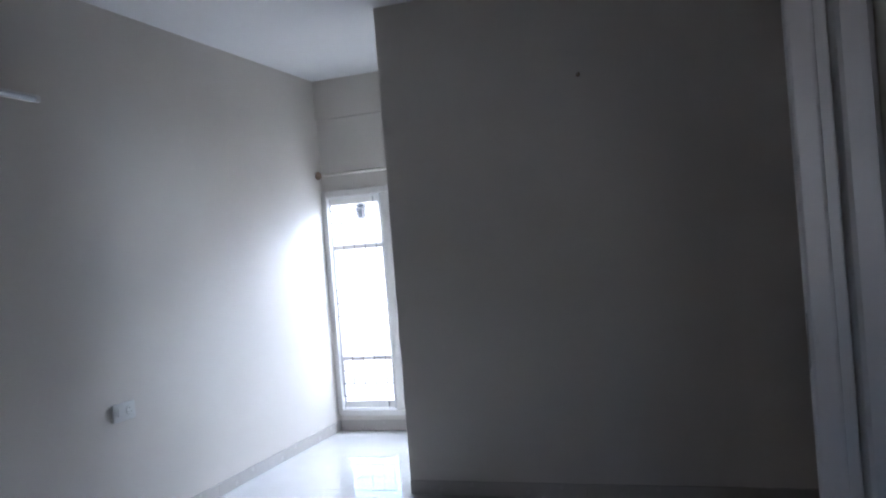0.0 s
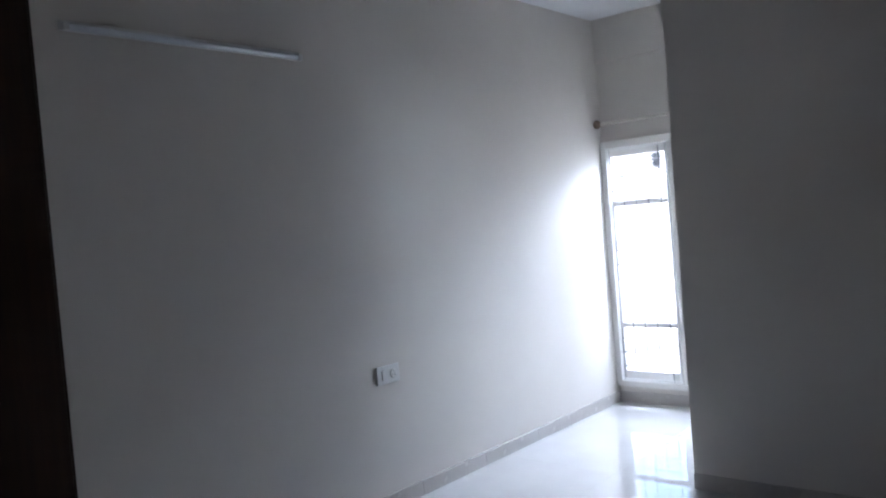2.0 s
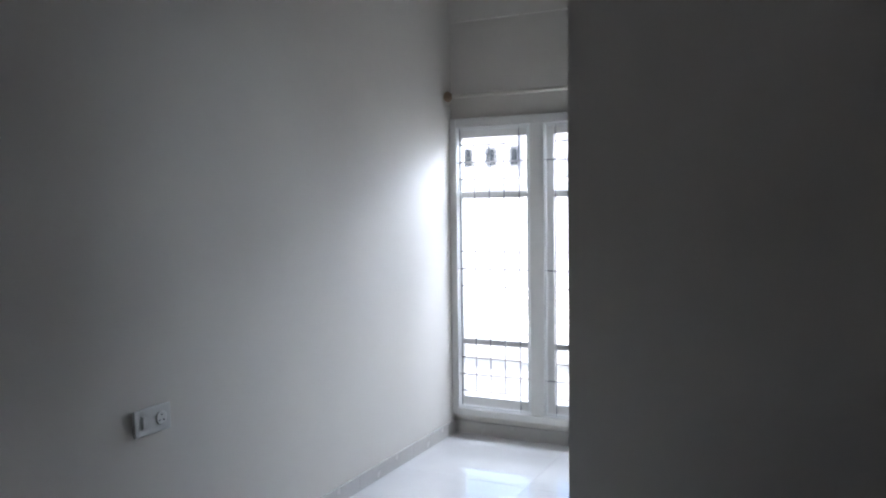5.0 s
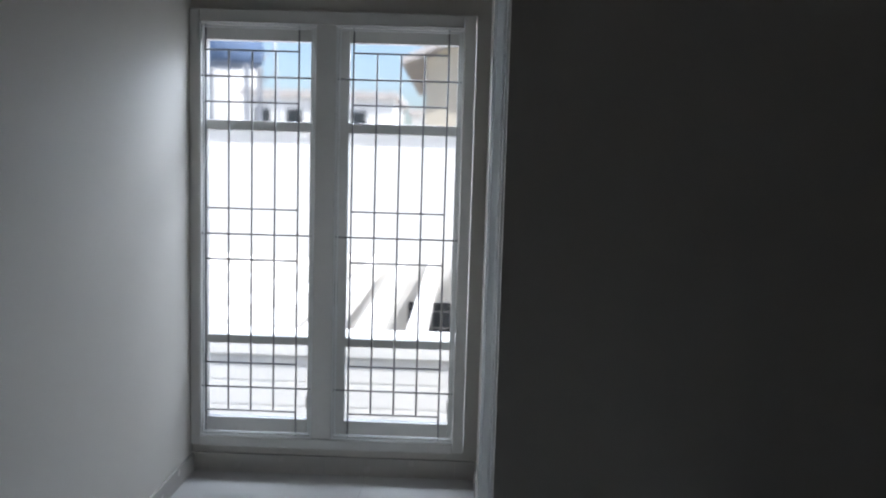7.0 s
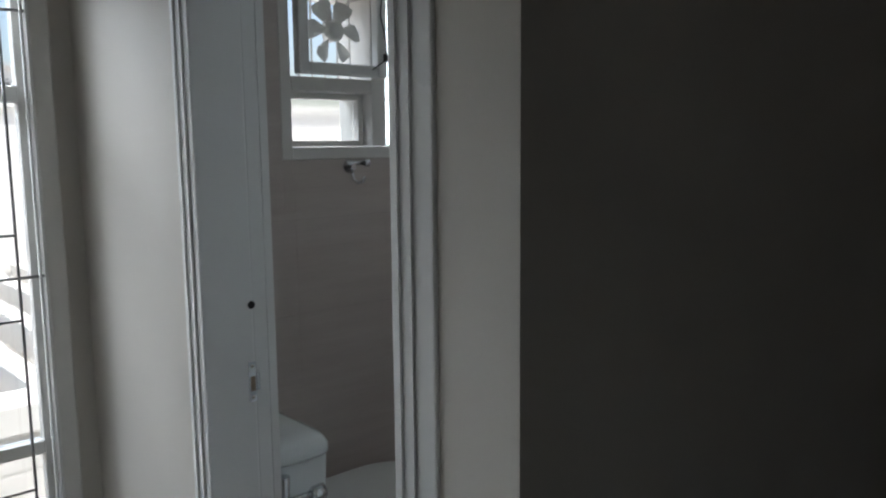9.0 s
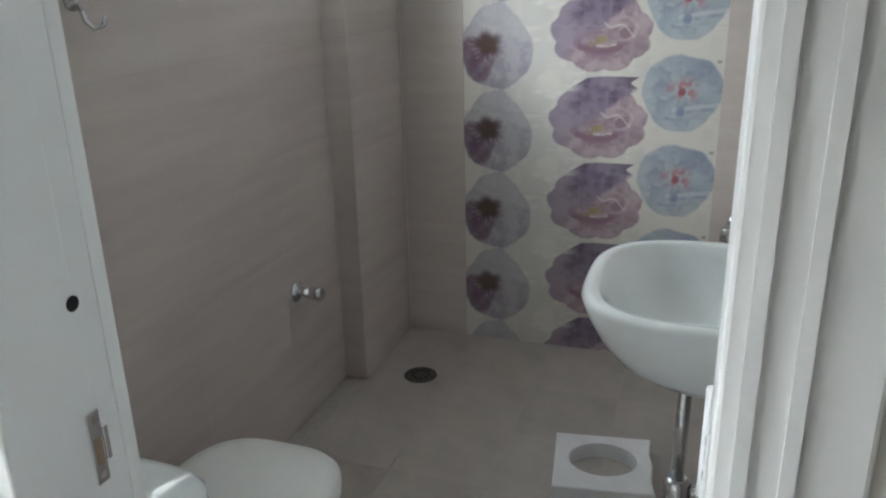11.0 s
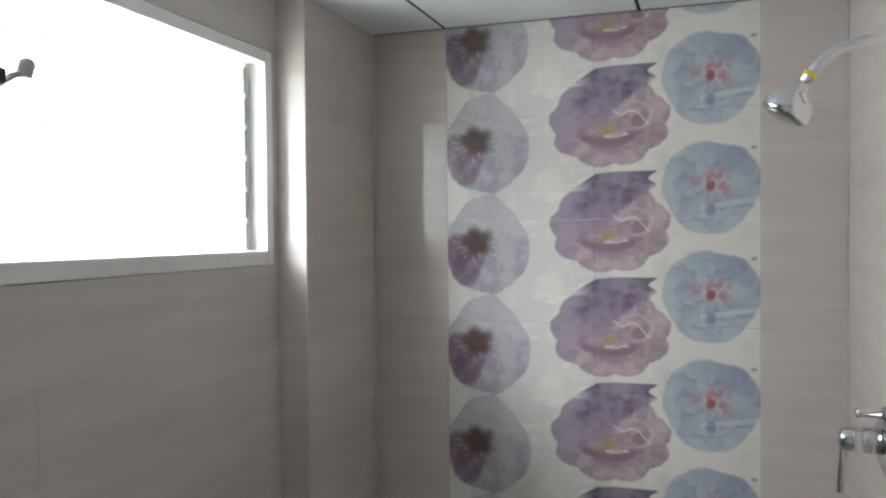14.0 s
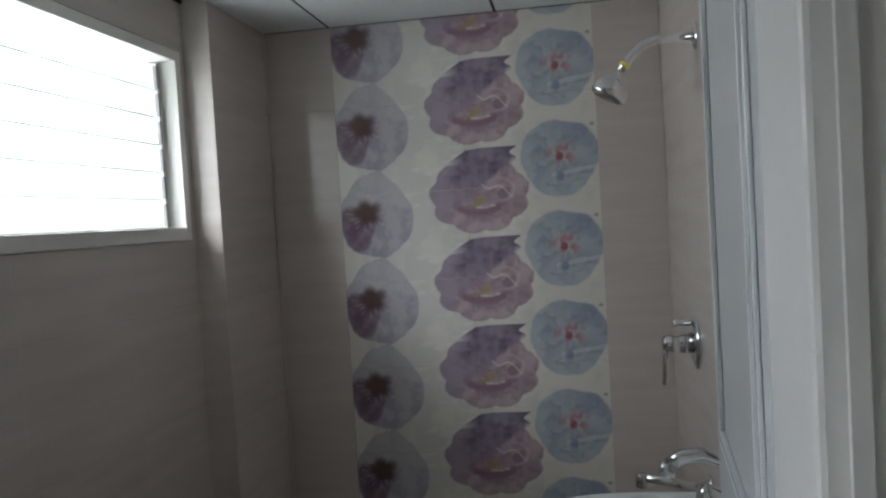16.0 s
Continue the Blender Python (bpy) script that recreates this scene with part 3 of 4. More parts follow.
def toilet():
    t = thing("toilet", "white ceramic toilet with closed lid and low tank", "toilet")
    cy = -0.520

    def lid_ring(grow, z, x_back=1.665, x_front=2.135):
        pts = []
        cxm, hx, hy = (x_back + x_front) / 2, (x_front - x_back) / 2 + grow, 0.183 + grow
        for k in range(48):
            a = 2 * math.pi * k / 48
            c, s = math.cos(a), math.sin(a)
            pw = 3.6
            pts.append((cxm + hx * math.copysign(abs(c) ** (2 / pw), c),
                        cy + hy * math.copysign(abs(s) ** (2 / pw), s) * (1.0 if c < 0 else 1.0 - 0.10 * c * c), z))
        return pts

    part("bowl", loft(bmesh.new(), [lid_ring(-0.07, 0.001), lid_ring(-0.065, 0.10), lid_ring(-0.05, 0.22), lid_ring(-0.02, 0.33), lid_ring(-0.004, 0.372), lid_ring(-0.006, 0.378)]), M["ceramic"], t)
    part("seat", loft(bmesh.new(), [lid_ring(-0.006, 0.381), lid_ring(0.0, 0.385), lid_ring(0.0, 0.396), lid_ring(-0.005, 0.399)]), M["plastic"], t)
    part("lid", loft(bmesh.new(), [lid_ring(-0.004, 0.402), lid_ring(0.002, 0.406), lid_ring(0.002, 0.418), lid_ring(-0.006, 0.428), lid_ring(-0.03, 0.4335), lid_ring(-0.12, 0.436)]), M["plastic"], t)

    def tank_ring(g, z):
        pts = []
        for k in range(40):
            a = 2 * math.pi * k / 40
            c, s = math.cos(a), math.sin(a)
            pw = 5
            pts.append((1.562 + (0.092 + g) * math.copysign(abs(c) ** (2 / pw), c), cy + (0.176 + g) * math.copysign(abs(s) ** (2 / pw), s), z))
        return pts

    part("tank", loft(bmesh.new(), [tank_ring(-0.01, 0.36), tank_ring(-0.006, 0.50), tank_ring(0, 0.672)]), M["ceramic"], t)
    part("tank_lid", loft(bmesh.new(), [tank_ring(0.002, 0.675), tank_ring(0.005, 0.68), tank_ring(0.004, 0.70), tank_ring(-0.008, 0.716), tank_ring(-0.03, 0.723), tank_ring(-0.06, 0.725)]), M["ceramic"], t)
    part("flush_button", turned(bmesh.new(), (1.562, cy, 0.7252), (0, 0, 1), [(0, 0.024), (0.005, 0.024), (0.007, 0.018)]), M["chrome"], t)
    part("plinth", boxes((1.475, 1.70, cy - 0.10, cy + 0.10, 0.001, 0.355, 0.02)), M["ceramic"], t)


toilet()


def health_faucet():
    h = thing("health_faucet", "chrome bib valve and spray hose beside the toilet", "tap")
    y, z = -0.702, 0.585
    part("body", tube(bmesh.new(), [(1.4845, y, z), (1.60, y, z)], 0.011, 14), M["chrome"], h)
    part("knob", turned(bmesh.new(), (1.575, y, z), (1, 0, 0), [(0, 0.012), (0.004, 0.020), (0.035, 0.021), (0.04, 0.014)], 10), M["chrome"], h)
    part("holder", tube(bmesh.new(), [(1.50, y, z - 0.03), (1.50, y - 0.002, z + 0.07)], 0.010, 12, radii=[0.010, 0.014]), M["chrome"], h)
    part("hose", tube(bmesh.new(), [(1.50, y, z - 0.03), (1.497, y, z - 0.15), (1.49, y, z - 0.32), (1.50, y - 0.01, z - 0.40), (1.53, y - 0.01, z - 0.36), (1.54, y, z - 0.20), (1.535, y, z - 0.012)], 0.006, 10), M["chrome"], h)


health_faucet()


def wall_tap():
    w = thing("bib_tap", "short chrome tap spindle on the tiled wall", "tap")
    x, z = 2.845, 0.460
    part("flange", turned(bmesh.new(), (x, BY1 - 0.011, z), (0, -1, 0), [(0, 0.034), (0.004, 0.034), (0.010, 0.026), (0.014, 0.014)]), M["chrome"], w)
    part("neck", turned(bmesh.new(), (x, BY1 - 0.0255, z), (0, -1, 0), [(0, 0.016), (0.010, 0.014), (0.0352, 0.019)]), M["chrome"], w)
    part("knob", turned(bmesh.new(), (x, BY1 - 0.061, z), (0, -1, 0), [(0, 0.019), (0.005, 0.020), (0.036, 0.022), (0.040, 0.018)], 20), M["chrome"], w)


wall_tap()


def robe_hook():
    r = thing("robe_hook", "chrome double robe hook on the tiled wall", "hook")
    x, z = 2.105, 1.362
    part("rail", tube(bmesh.new(), [(x - 0.03, BY1 - 0.035, z + 0.02), (x + 0.045, BY1 - 0.035, z + 0.02)], 0.008, 12), M["chrome"], r)
    part("post", turned(bmesh.new(), (x, BY1 - 0.011, z + 0.01), (0, -1, 0), [(0, 0.022), (0.005, 0.022), (0.010, 0.010), (0.030, 0.010)]), M["chrome"], r)
    part("end_knob", turned(bmesh.new(), (x + 0.045, BY1 - 0.035, z + 0.02), (1, 0, 0), [(0, 0.010), (0.004, 0.013), (0.018, 0.013), (0.022, 0.009)]), M["chrome"], r)
    part("hook", tube(bmesh.new(), [(x, BY1 - 0.030, z), (x, BY1 - 0.036, z - 0.030), (x + 0.008, BY1 - 0.050, z - 0.045), (x + 0.02, BY1 - 0.062, z - 0.038), (x + 0.024, BY1 - 0.066, z - 0.022)], 0.005, 10), M["chrome"], r)


robe_hook()


def shower():
    s = thing("shower", "chrome shower head on a bent wall arm", "shower")
    x, z = 2.88, 1.815
    part("flange", turned(bmesh.new(), (x, BY0 + 0.010, z), (0, 1, 0), [(0, 0.032), (0.005, 0.031), (0.010, 0.014)]), M["chrome"], s)
    part("arm", tube(bmesh.new(), [(x, BY0 + 0.019, z), (x, BY0 + 0.10, z - 0.002), (x, BY0 + 0.135, z - 0.012), (x, BY0 + 0.165, z - 0.038), (x, BY0 + 0.190, z - 0.07)], 0.0105, 16), M["chrome"], s)
    part("tape", turned(bmesh.new(), (x, BY0 + 0.176, z - 0.052), (0, 0.62, -0.79), [(0, 0.0125), (0.009, 0.0125)]), M["yellow"], s, "yellow thread tape")
    part("head", turned(bmesh.new(), (x, BY0 + 0.190, z - 0.070), (0, 0.50, -0.86), [(0, 0.012), (0.012, 0.014), (0.02, 0.020), (0.032, 0.036), (0.045, 0.043), (0.062, 0.044), (0.068, 0.040)]), M["chrome"], s)
    part("spray_face", turned(bmesh.new(), (x, BY0 + 0.2243, z - 0.1292), (0, 0.50, -0.86), [(0, 0.036), (0.0025, 0.035), (0.004, 0.028)]), M["steel"], s)


shower()


def mixer():
    m = thing("shower_mixer", "chrome single-lever shower mixer on the wall", "mixer")
    x, z = 3.10, 1.045
    part("plate", turned(bmesh.new(), (x, BY0 + 0.010, z), (0, 1, 0), [(0, 0.070), (0.004, 0.070), (0.010, 0.058), (0.012, 0.03)], 32), M["chrome"], m)
    part("body", turned(bmesh.new(), (x, BY0 + 0.0225, z), (0, 1, 0), [(0, 0.028), (0.03, 0.026), (0.034, 0.022), (0.036, 0.024), (0.07, 0.023), (0.078, 0.014)]), M["chrome"], m)
    part("lever", tube(bmesh.new(), [(x, BY0 + 0.085, z + 0.01), (x - 0.004, BY0 + 0.093, z - 0.03), (x - 0.006, BY0 + 0.098, z - 0.11)], 0.007, 10), M["chrome"], m)
    part("diverter", turned(bmesh.new(), (x, BY0 + 0.0225, z + 0.055), (0, 1, 0), [(0, 0.009), (0.035, 0.007), (0.038, 0.011), (0.046, 0.010)]), M["chrome"], m)
    b = thing("bath_spout", "chrome straight wall spout", "spout")
    x, z = 2.96, 0.698
    part("flange", turned(bmesh.new(), (x, BY0 + 0.010, z), (0, 1, 0), [(0, 0.034), (0.005, 0.033), (0.012, 0.016)]), M["chrome"], b)
    part("pipe", tube(bmesh.new(), [(x, BY0 + 0.021, z), (x, BY0 + 0.09, z + 0.012), (x, BY0 + 0.180, z + 0.030)], 0.011, 14), M["chrome"], b)
    part("nozzle", turned(bmesh.new(), (x, BY0 + 0.180, z + 0.040), (0, 0.1, -1), [(0, 0.012), (0.008, 0.015), (0.036, 0.014)]), M["chrome"], b)


mixer()


def foam_block():
    f = thing("packing_block", "white foam packing block with an oval hole on the floor", "packing foam")
    cx, cy, hx, hy, h = 2.81, -1.137, 0.135, 0.139, 0.05
    n = 48
    bm = bmesh.new()
    outer, inner = [], []
    for k in range(n):
        a = 2 * math.pi * k / n
        c, s = math.cos(a), math.sin(a)
        m = max(abs(c), abs(s))
        wob = 0.004 * math.sin(7 * a) * (s < -0.5)
        outer.append((cx + hx * c / m, cy + (hy + wob) * s / m))
        inner.append((cx + 0.012 + 0.082 * c, cy + 0.098 * s))
    rings = [[bm.verts.new((x, y, z)) for x, y in pts] for pts, z in ((outer, 0.0008), (outer, h - 0.003), ([(cx + (x - cx) * 0.98, cy + (y - cy) * 0.98) for x, y in outer], h), (inner, h), (inner, 0.0008))]
    for p, q in zip(rings, rings[1:] + rings[:1]):
        for k in range(n):
            bm.faces.new((p[k], p[(k + 1) % n], q[(k + 1) % n], q[k]))
    part("block", bm, M["foam"], f)
    f.matrix_world = Matrix.Translation((cx, cy, 0)) @ Matrix.Rotation(radians(8), 4, "Z") @ Matrix.Translation((-cx, -cy, 0))


foam_block()


def floor_drain():
    d = thing("floor_drain", "round steel floor drain grating", "drain")
    cx, cy = 3.228, -0.418
    part("rim", turned(bmesh.new(), (cx, cy, 0.0008), (0, 0, 1), [(0, 0.060), (0.0025, 0.059), (0.003, 0.050), (0.0012, 0.048)], 32), M["grating"], d)
    for k in range(9):
        a = 2 * math.pi * k / 9
        part("slot", turned(bmesh.new(), (cx + 0.03 * math.cos(a), cy + 0.03 * math.sin(a), 0.003), (0, 0, 1), [(0, 0.006), (0.0006, 0.006)], 10), M["dark"], d)


floor_drain()


# ---------------------------------------------------------------- false ceiling of the bathroom
def false_ceiling():
    bm = boxes((BX0, BX1, BY0, BY1, BCEIL + 0.012, BCEIL + 0.03))
    xs = [BX0 + 0.004, 1.86, 2.47, 3.085, BX1 - 0.002]
    ys = [BY0 + 0.004, -1.055, -0.476, BY1 - 0.004]
    for i in range(4):
        for j in range(3):
            y1 = ys[j + 1] - 0.005
            if i == 3 and j == 2:
                y1 = -0.240
            box(bm, xs[i] + 0.0025, xs[i + 1] - 0.0025, ys[j] + 0.005, y1, BCEIL, BCEIL + 0.011, 0.002)
    structure("ceiling_bath", bm, M["panel"], "white false ceiling of square panels", "ceiling")
    # solid strips put the shade of the panel gaps into colour
    tr = bmesh.new()
    for y in ys[1:-1]:
        box(tr, BX0, BX1, y - 0.004, y - 0.001, BCEIL + 0.002, BCEIL + 0.0118)
        box(tr, BX0, BX1, y + 0.001, y + 0.004, BCEIL + 0.002, BCEIL + 0.0118)
    box(tr, BX0, BX1, BY0 + 0.0005, BY0 + 0.008, BCEIL - 0.001, BCEIL + 0.0118)
    box(tr, BX1 - 0.008, BX1 - 0.0005, BY0 + 0.009, -0.245, BCEIL - 0.001, BCEIL + 0.0118)
    box(tr, BX0, 3.145, BY1 - 0.019, BY1 - 0.0115, BCEIL - 0.001, BCEIL + 0.0118)
    structure("trim", tr, M["dark"], "near-black strips painted as the shade in the ceiling panel gaps", "trim")
    b = thing("bulb", "unlit white globe bulb on the wall", "bulb")
    part("holder", turned(bmesh.new(), (2.50, BY0 + 0.010, 1.885), (0, 1, 0), [(0, 0.030), (0.012, 0.030), (0.02, 0.018), (0.05, 0.017)]), M["plastic"], b)
    part("globe", turned(bmesh.new(), (2.50, BY0 + 0.061, 1.885), (0, 1, 0), [(0, 0.014), (0.012, 0.018), (0.03, 0.030), (0.05, 0.033), (0.07, 0.028), (0.08, 0.016), (0.084, 0.004)]), M["frosted_tube"], b)


false_ceiling()


# ---------------------------------------------------------------- outside
def outside():
    structure("ground", boxes((-600, 600, -600, 800, -3.4, -3.2)), M["ground"], "pale concrete ground outside", "ground")
    y = thing("yard_wall", "white rendered parapet below the window", "parapet")
    part("wall", boxes((-5, 8, 1.37, 1.58, -3.19, 0.218)), M["outwall"], y)
    for k in range(5):
        part("groove_band", boxes((-5, 8, 1.366, 1.3695, 0.052 - k * 0.16, 0.198 - k * 0.16, 0.003)), M["outwall"], y)
    p = thing("pergola", "white concrete pergola beams over a light well", "pergola")
    part("edge_beam", boxes((-5, 8, 1.34, 1.60, 0.219, 0.351, 0.006)), M["outwall"], p)
    for i in range(-11, 17):
        x = 0.925 + i * 0.34
        part("beam", boxes((x - 0.06, x + 0.06, 1.601, 5.98, 0.15, 0.351, 0.006)), M["outwall"], p)
    n = thing("boundary_wall", "tall white rendered neighbour wall", "wall")
    part("wall", boxes((-12, 16, 6.0, 6.2, -3.19, 1.81)), M["outwall"], n)
    part("coping", boxes((-12, 16, 5.95, 6.25, 1.811, 1.885, 0.01)), M["outwall"], n)
    for x in (0.90, 1.52):
        w = part("window", boxes((x - 0.29, x + 0.29, 5.978, 5.999, -1.25, -0.21, 0.004)), M["darkglass"], n, "dark grilled window")
        for k in range(5):
            part("grille_bar", boxes((x - 0.23 + 0.115 * k, x - 0.22 + 0.115 * k, 5.964, 5.974, -1.24, -0.22)), M["iron"], w)
        for k in range(5):
            part("grille_bar", boxes((x - 0.28, x + 0.28, 5.955, 5.963, -1.12 + 0.2 * k, -1.11 + 0.2 * k)), M["iron"], w)
    # gabled house
    h = thing("gabled_house", "cream gabled house with a shuttered upper window", "house")
    hy = 9.0
    bm = bmesh.new()
    prof = [(0.62, -3.19), (2.60, -3.19), (2.60, 3.00), (1.50, 3.52), (0.62, 3.10)]
    loft(bm, [[(x, hy, z) for x, z in prof], [(x, hy + 5, z) for x, z in prof]])
    for f in bm.faces:
        f.smooth = False
    part("wall", bm, M["cream"], h)
    for s in (-1, 1):
        bm = bmesh.new()
        xe = 1.50 + s * 1.25
        ze = 3.54 - 1.25 * 0.47
        prof = [(1.50, 3.54), (xe, ze), (xe, ze + 0.10), (1.50, 3.65)]
        loft(bm, [[(x, hy - 0.35, z) for x, z in prof], [(x, hy + 5.2, z) for x, z in prof]])
        for f in bm.faces:
            f.smooth = False
        part("roof", bm, M["rooftile"], h)
    w = part("window", boxes((1.55, 2.55, hy - 0.06, hy - 0.001, 1.6, 2.95, 0.01)), M["frame"], h)
    part("shutter", boxes((1.80, 2.32, hy - 0.08, hy - 0.061, 1.65, 2.80)), M["shutter"], w)
    part("pane", boxes((1.60, 1.79, hy - 0.075, hy - 0.061, 1.65, 2.80)), M["darkglass"], w)
    part("pane", boxes((2.33, 2.51, hy - 0.075, hy - 0.061, 1.65, 2.80)), M["darkglass"], w)
    for k in range(7):
        part("bar", boxes((1.60, 2.51, hy - 0.10, hy - 0.085, 1.68 + 0.17 * k, 1.695 + 0.17 * k)), M["iron"], w)
    # far blocks of flats
    rng = random.Random(5)
    for i, (x, yy, wd, top) in enumerate(((-9, 34, 7, 4.5), (-1.5, 40, 6, 4.2), (5.5, 45, 8, 5.5), (-18, 38, 7, 7.5), (15, 42, 8, 7))):
        a = thing("apartment_block", "pale distant block of flats", "building", "distant flats")
        part("wall", boxes((x, x + wd, yy, yy + 7, -3.19, top)), M["outwall"], a)
        part("roof", boxes((x - 0.2, x + wd + 0.2, yy - 0.2, yy + 7.2, top + 0.001, top + 0.3)), M["rooftile"], a)
        for r in range(4):
            for c in range(int(wd / 1.5)):
                z = top - 1.7 - r * 2.2
                if z < -2:
                    continue
                part("window", boxes((x + 0.5 + c * 1.5, x + 1.2 + c * 1.5, yy - 0.05, yy - 0.001, z, z + 1.1)), M["darkglass"], a)
    t = thing("water_tank", "dark blue plastic water tank on a steel frame", "water tank")
    tx, ty = -3.35, 12.0
    part("tank", turned(bmesh.new(), (tx, ty, 3.25), (0, 0, 1), [(0, 0.62), (0.05, 0.66), (0.35, 0.68), (0.4, 0.66), (0.75, 0.68), (0.8, 0.66), (1.1, 0.64), (1.3, 0.40), (1.35, 0.2)]), M["blue"], t)
    for dx in (-0.5, 0.5):
        for dy in (-0.5, 0.5):
            part("leg", boxes((tx + dx - 0.04, tx + dx + 0.04, ty + dy - 0.04, ty + dy + 0.04, -3.19, 3.249)), M["mast"], t)
    m = thing("lattice_mast", "thin grey steel lattice mast", "mast")
    mx, my = -2.75, 14.0
    for dx in (-0.18, 0.18):
        part("rail", tube(bmesh.new(), [(mx + dx * 2.4, my, -3.19), (mx + dx * 0.6 - 0.5, my, 6.5)], 0.025, 6), M["mast"], m)
    for k in range(14):
        z = -0.5 + k * 0.5
        f0 = (z + 3.19) / 9.69
        a = mx - 0.18 * (2.4 - 1.8 * f0) - 0.5 * f0
        b = mx + 0.18 * (2.4 - 1.8 * f0) - 0.5 * f0
        part("brace", tube(bmesh.new(), [(a, my, z), (b, my, z + 0.45)], 0.012, 5), M["mast"], m)


outside()


# ---------------------------------------------------------------- printed floral tiles
ROW = 0.3025
TW = 0.446
FY = -0.481                    # first edge of the floral strip


def vnoise(u, v, scale, seed):
    r = np.random.RandomState(seed)
    g = r.rand(64, 64)
    a, b = u * scale, v * scale
    i, j = np.floor(a).astype(int), np.floor(b).astype(int)
    fu, fv = a - i, b - j
    fu, fv = fu * fu * (3 - 2 * fu), fv * fv * (3 - 2 * fv)
    at = lambda p, q: g[p % 64, q % 64]
    return (at(i, j) * (1 - fu) + at(i + 1, j) * fu) * (1 - fv) + (at(i, j + 1) * (1 - fu) + at(i + 1, j + 1) * fu) * fv


def fbm(u, v, scale, seed):
    return 0.5 * vnoise(u, v, scale, seed) + 0.3 * vnoise(u, v, scale * 2.1, seed + 1) + 0.2 * vnoise(u, v, scale * 4.3, seed + 2)


def smooth(e0, e1, x):
    t = np.clip((x - e0) / (e1 - e0), 0, 1)
    return t * t * (3 - 2 * t)


def blend(col, c, k):
    return col * (1 - k[..., None]) + np.array(c) * k[..., None]


def petal_disc(u, v, cx, cy, rx, ry, waves, amp, seed, ph=0.0, soft=0.03):
    du, dv = (u - cx) / rx, (v - cy) / ry
    th, r = np.arctan2(dv, du), np.hypot(du, dv)
    edge = 1 + amp * np.abs(np.sin(waves * 0.5 * th + ph)) - amp * 0.6 + 0.10 * (fbm(u, v, 26, seed) - 0.5)
    return r / edge, th, 1 - smooth(1 - soft, 1 + soft, r / edge)


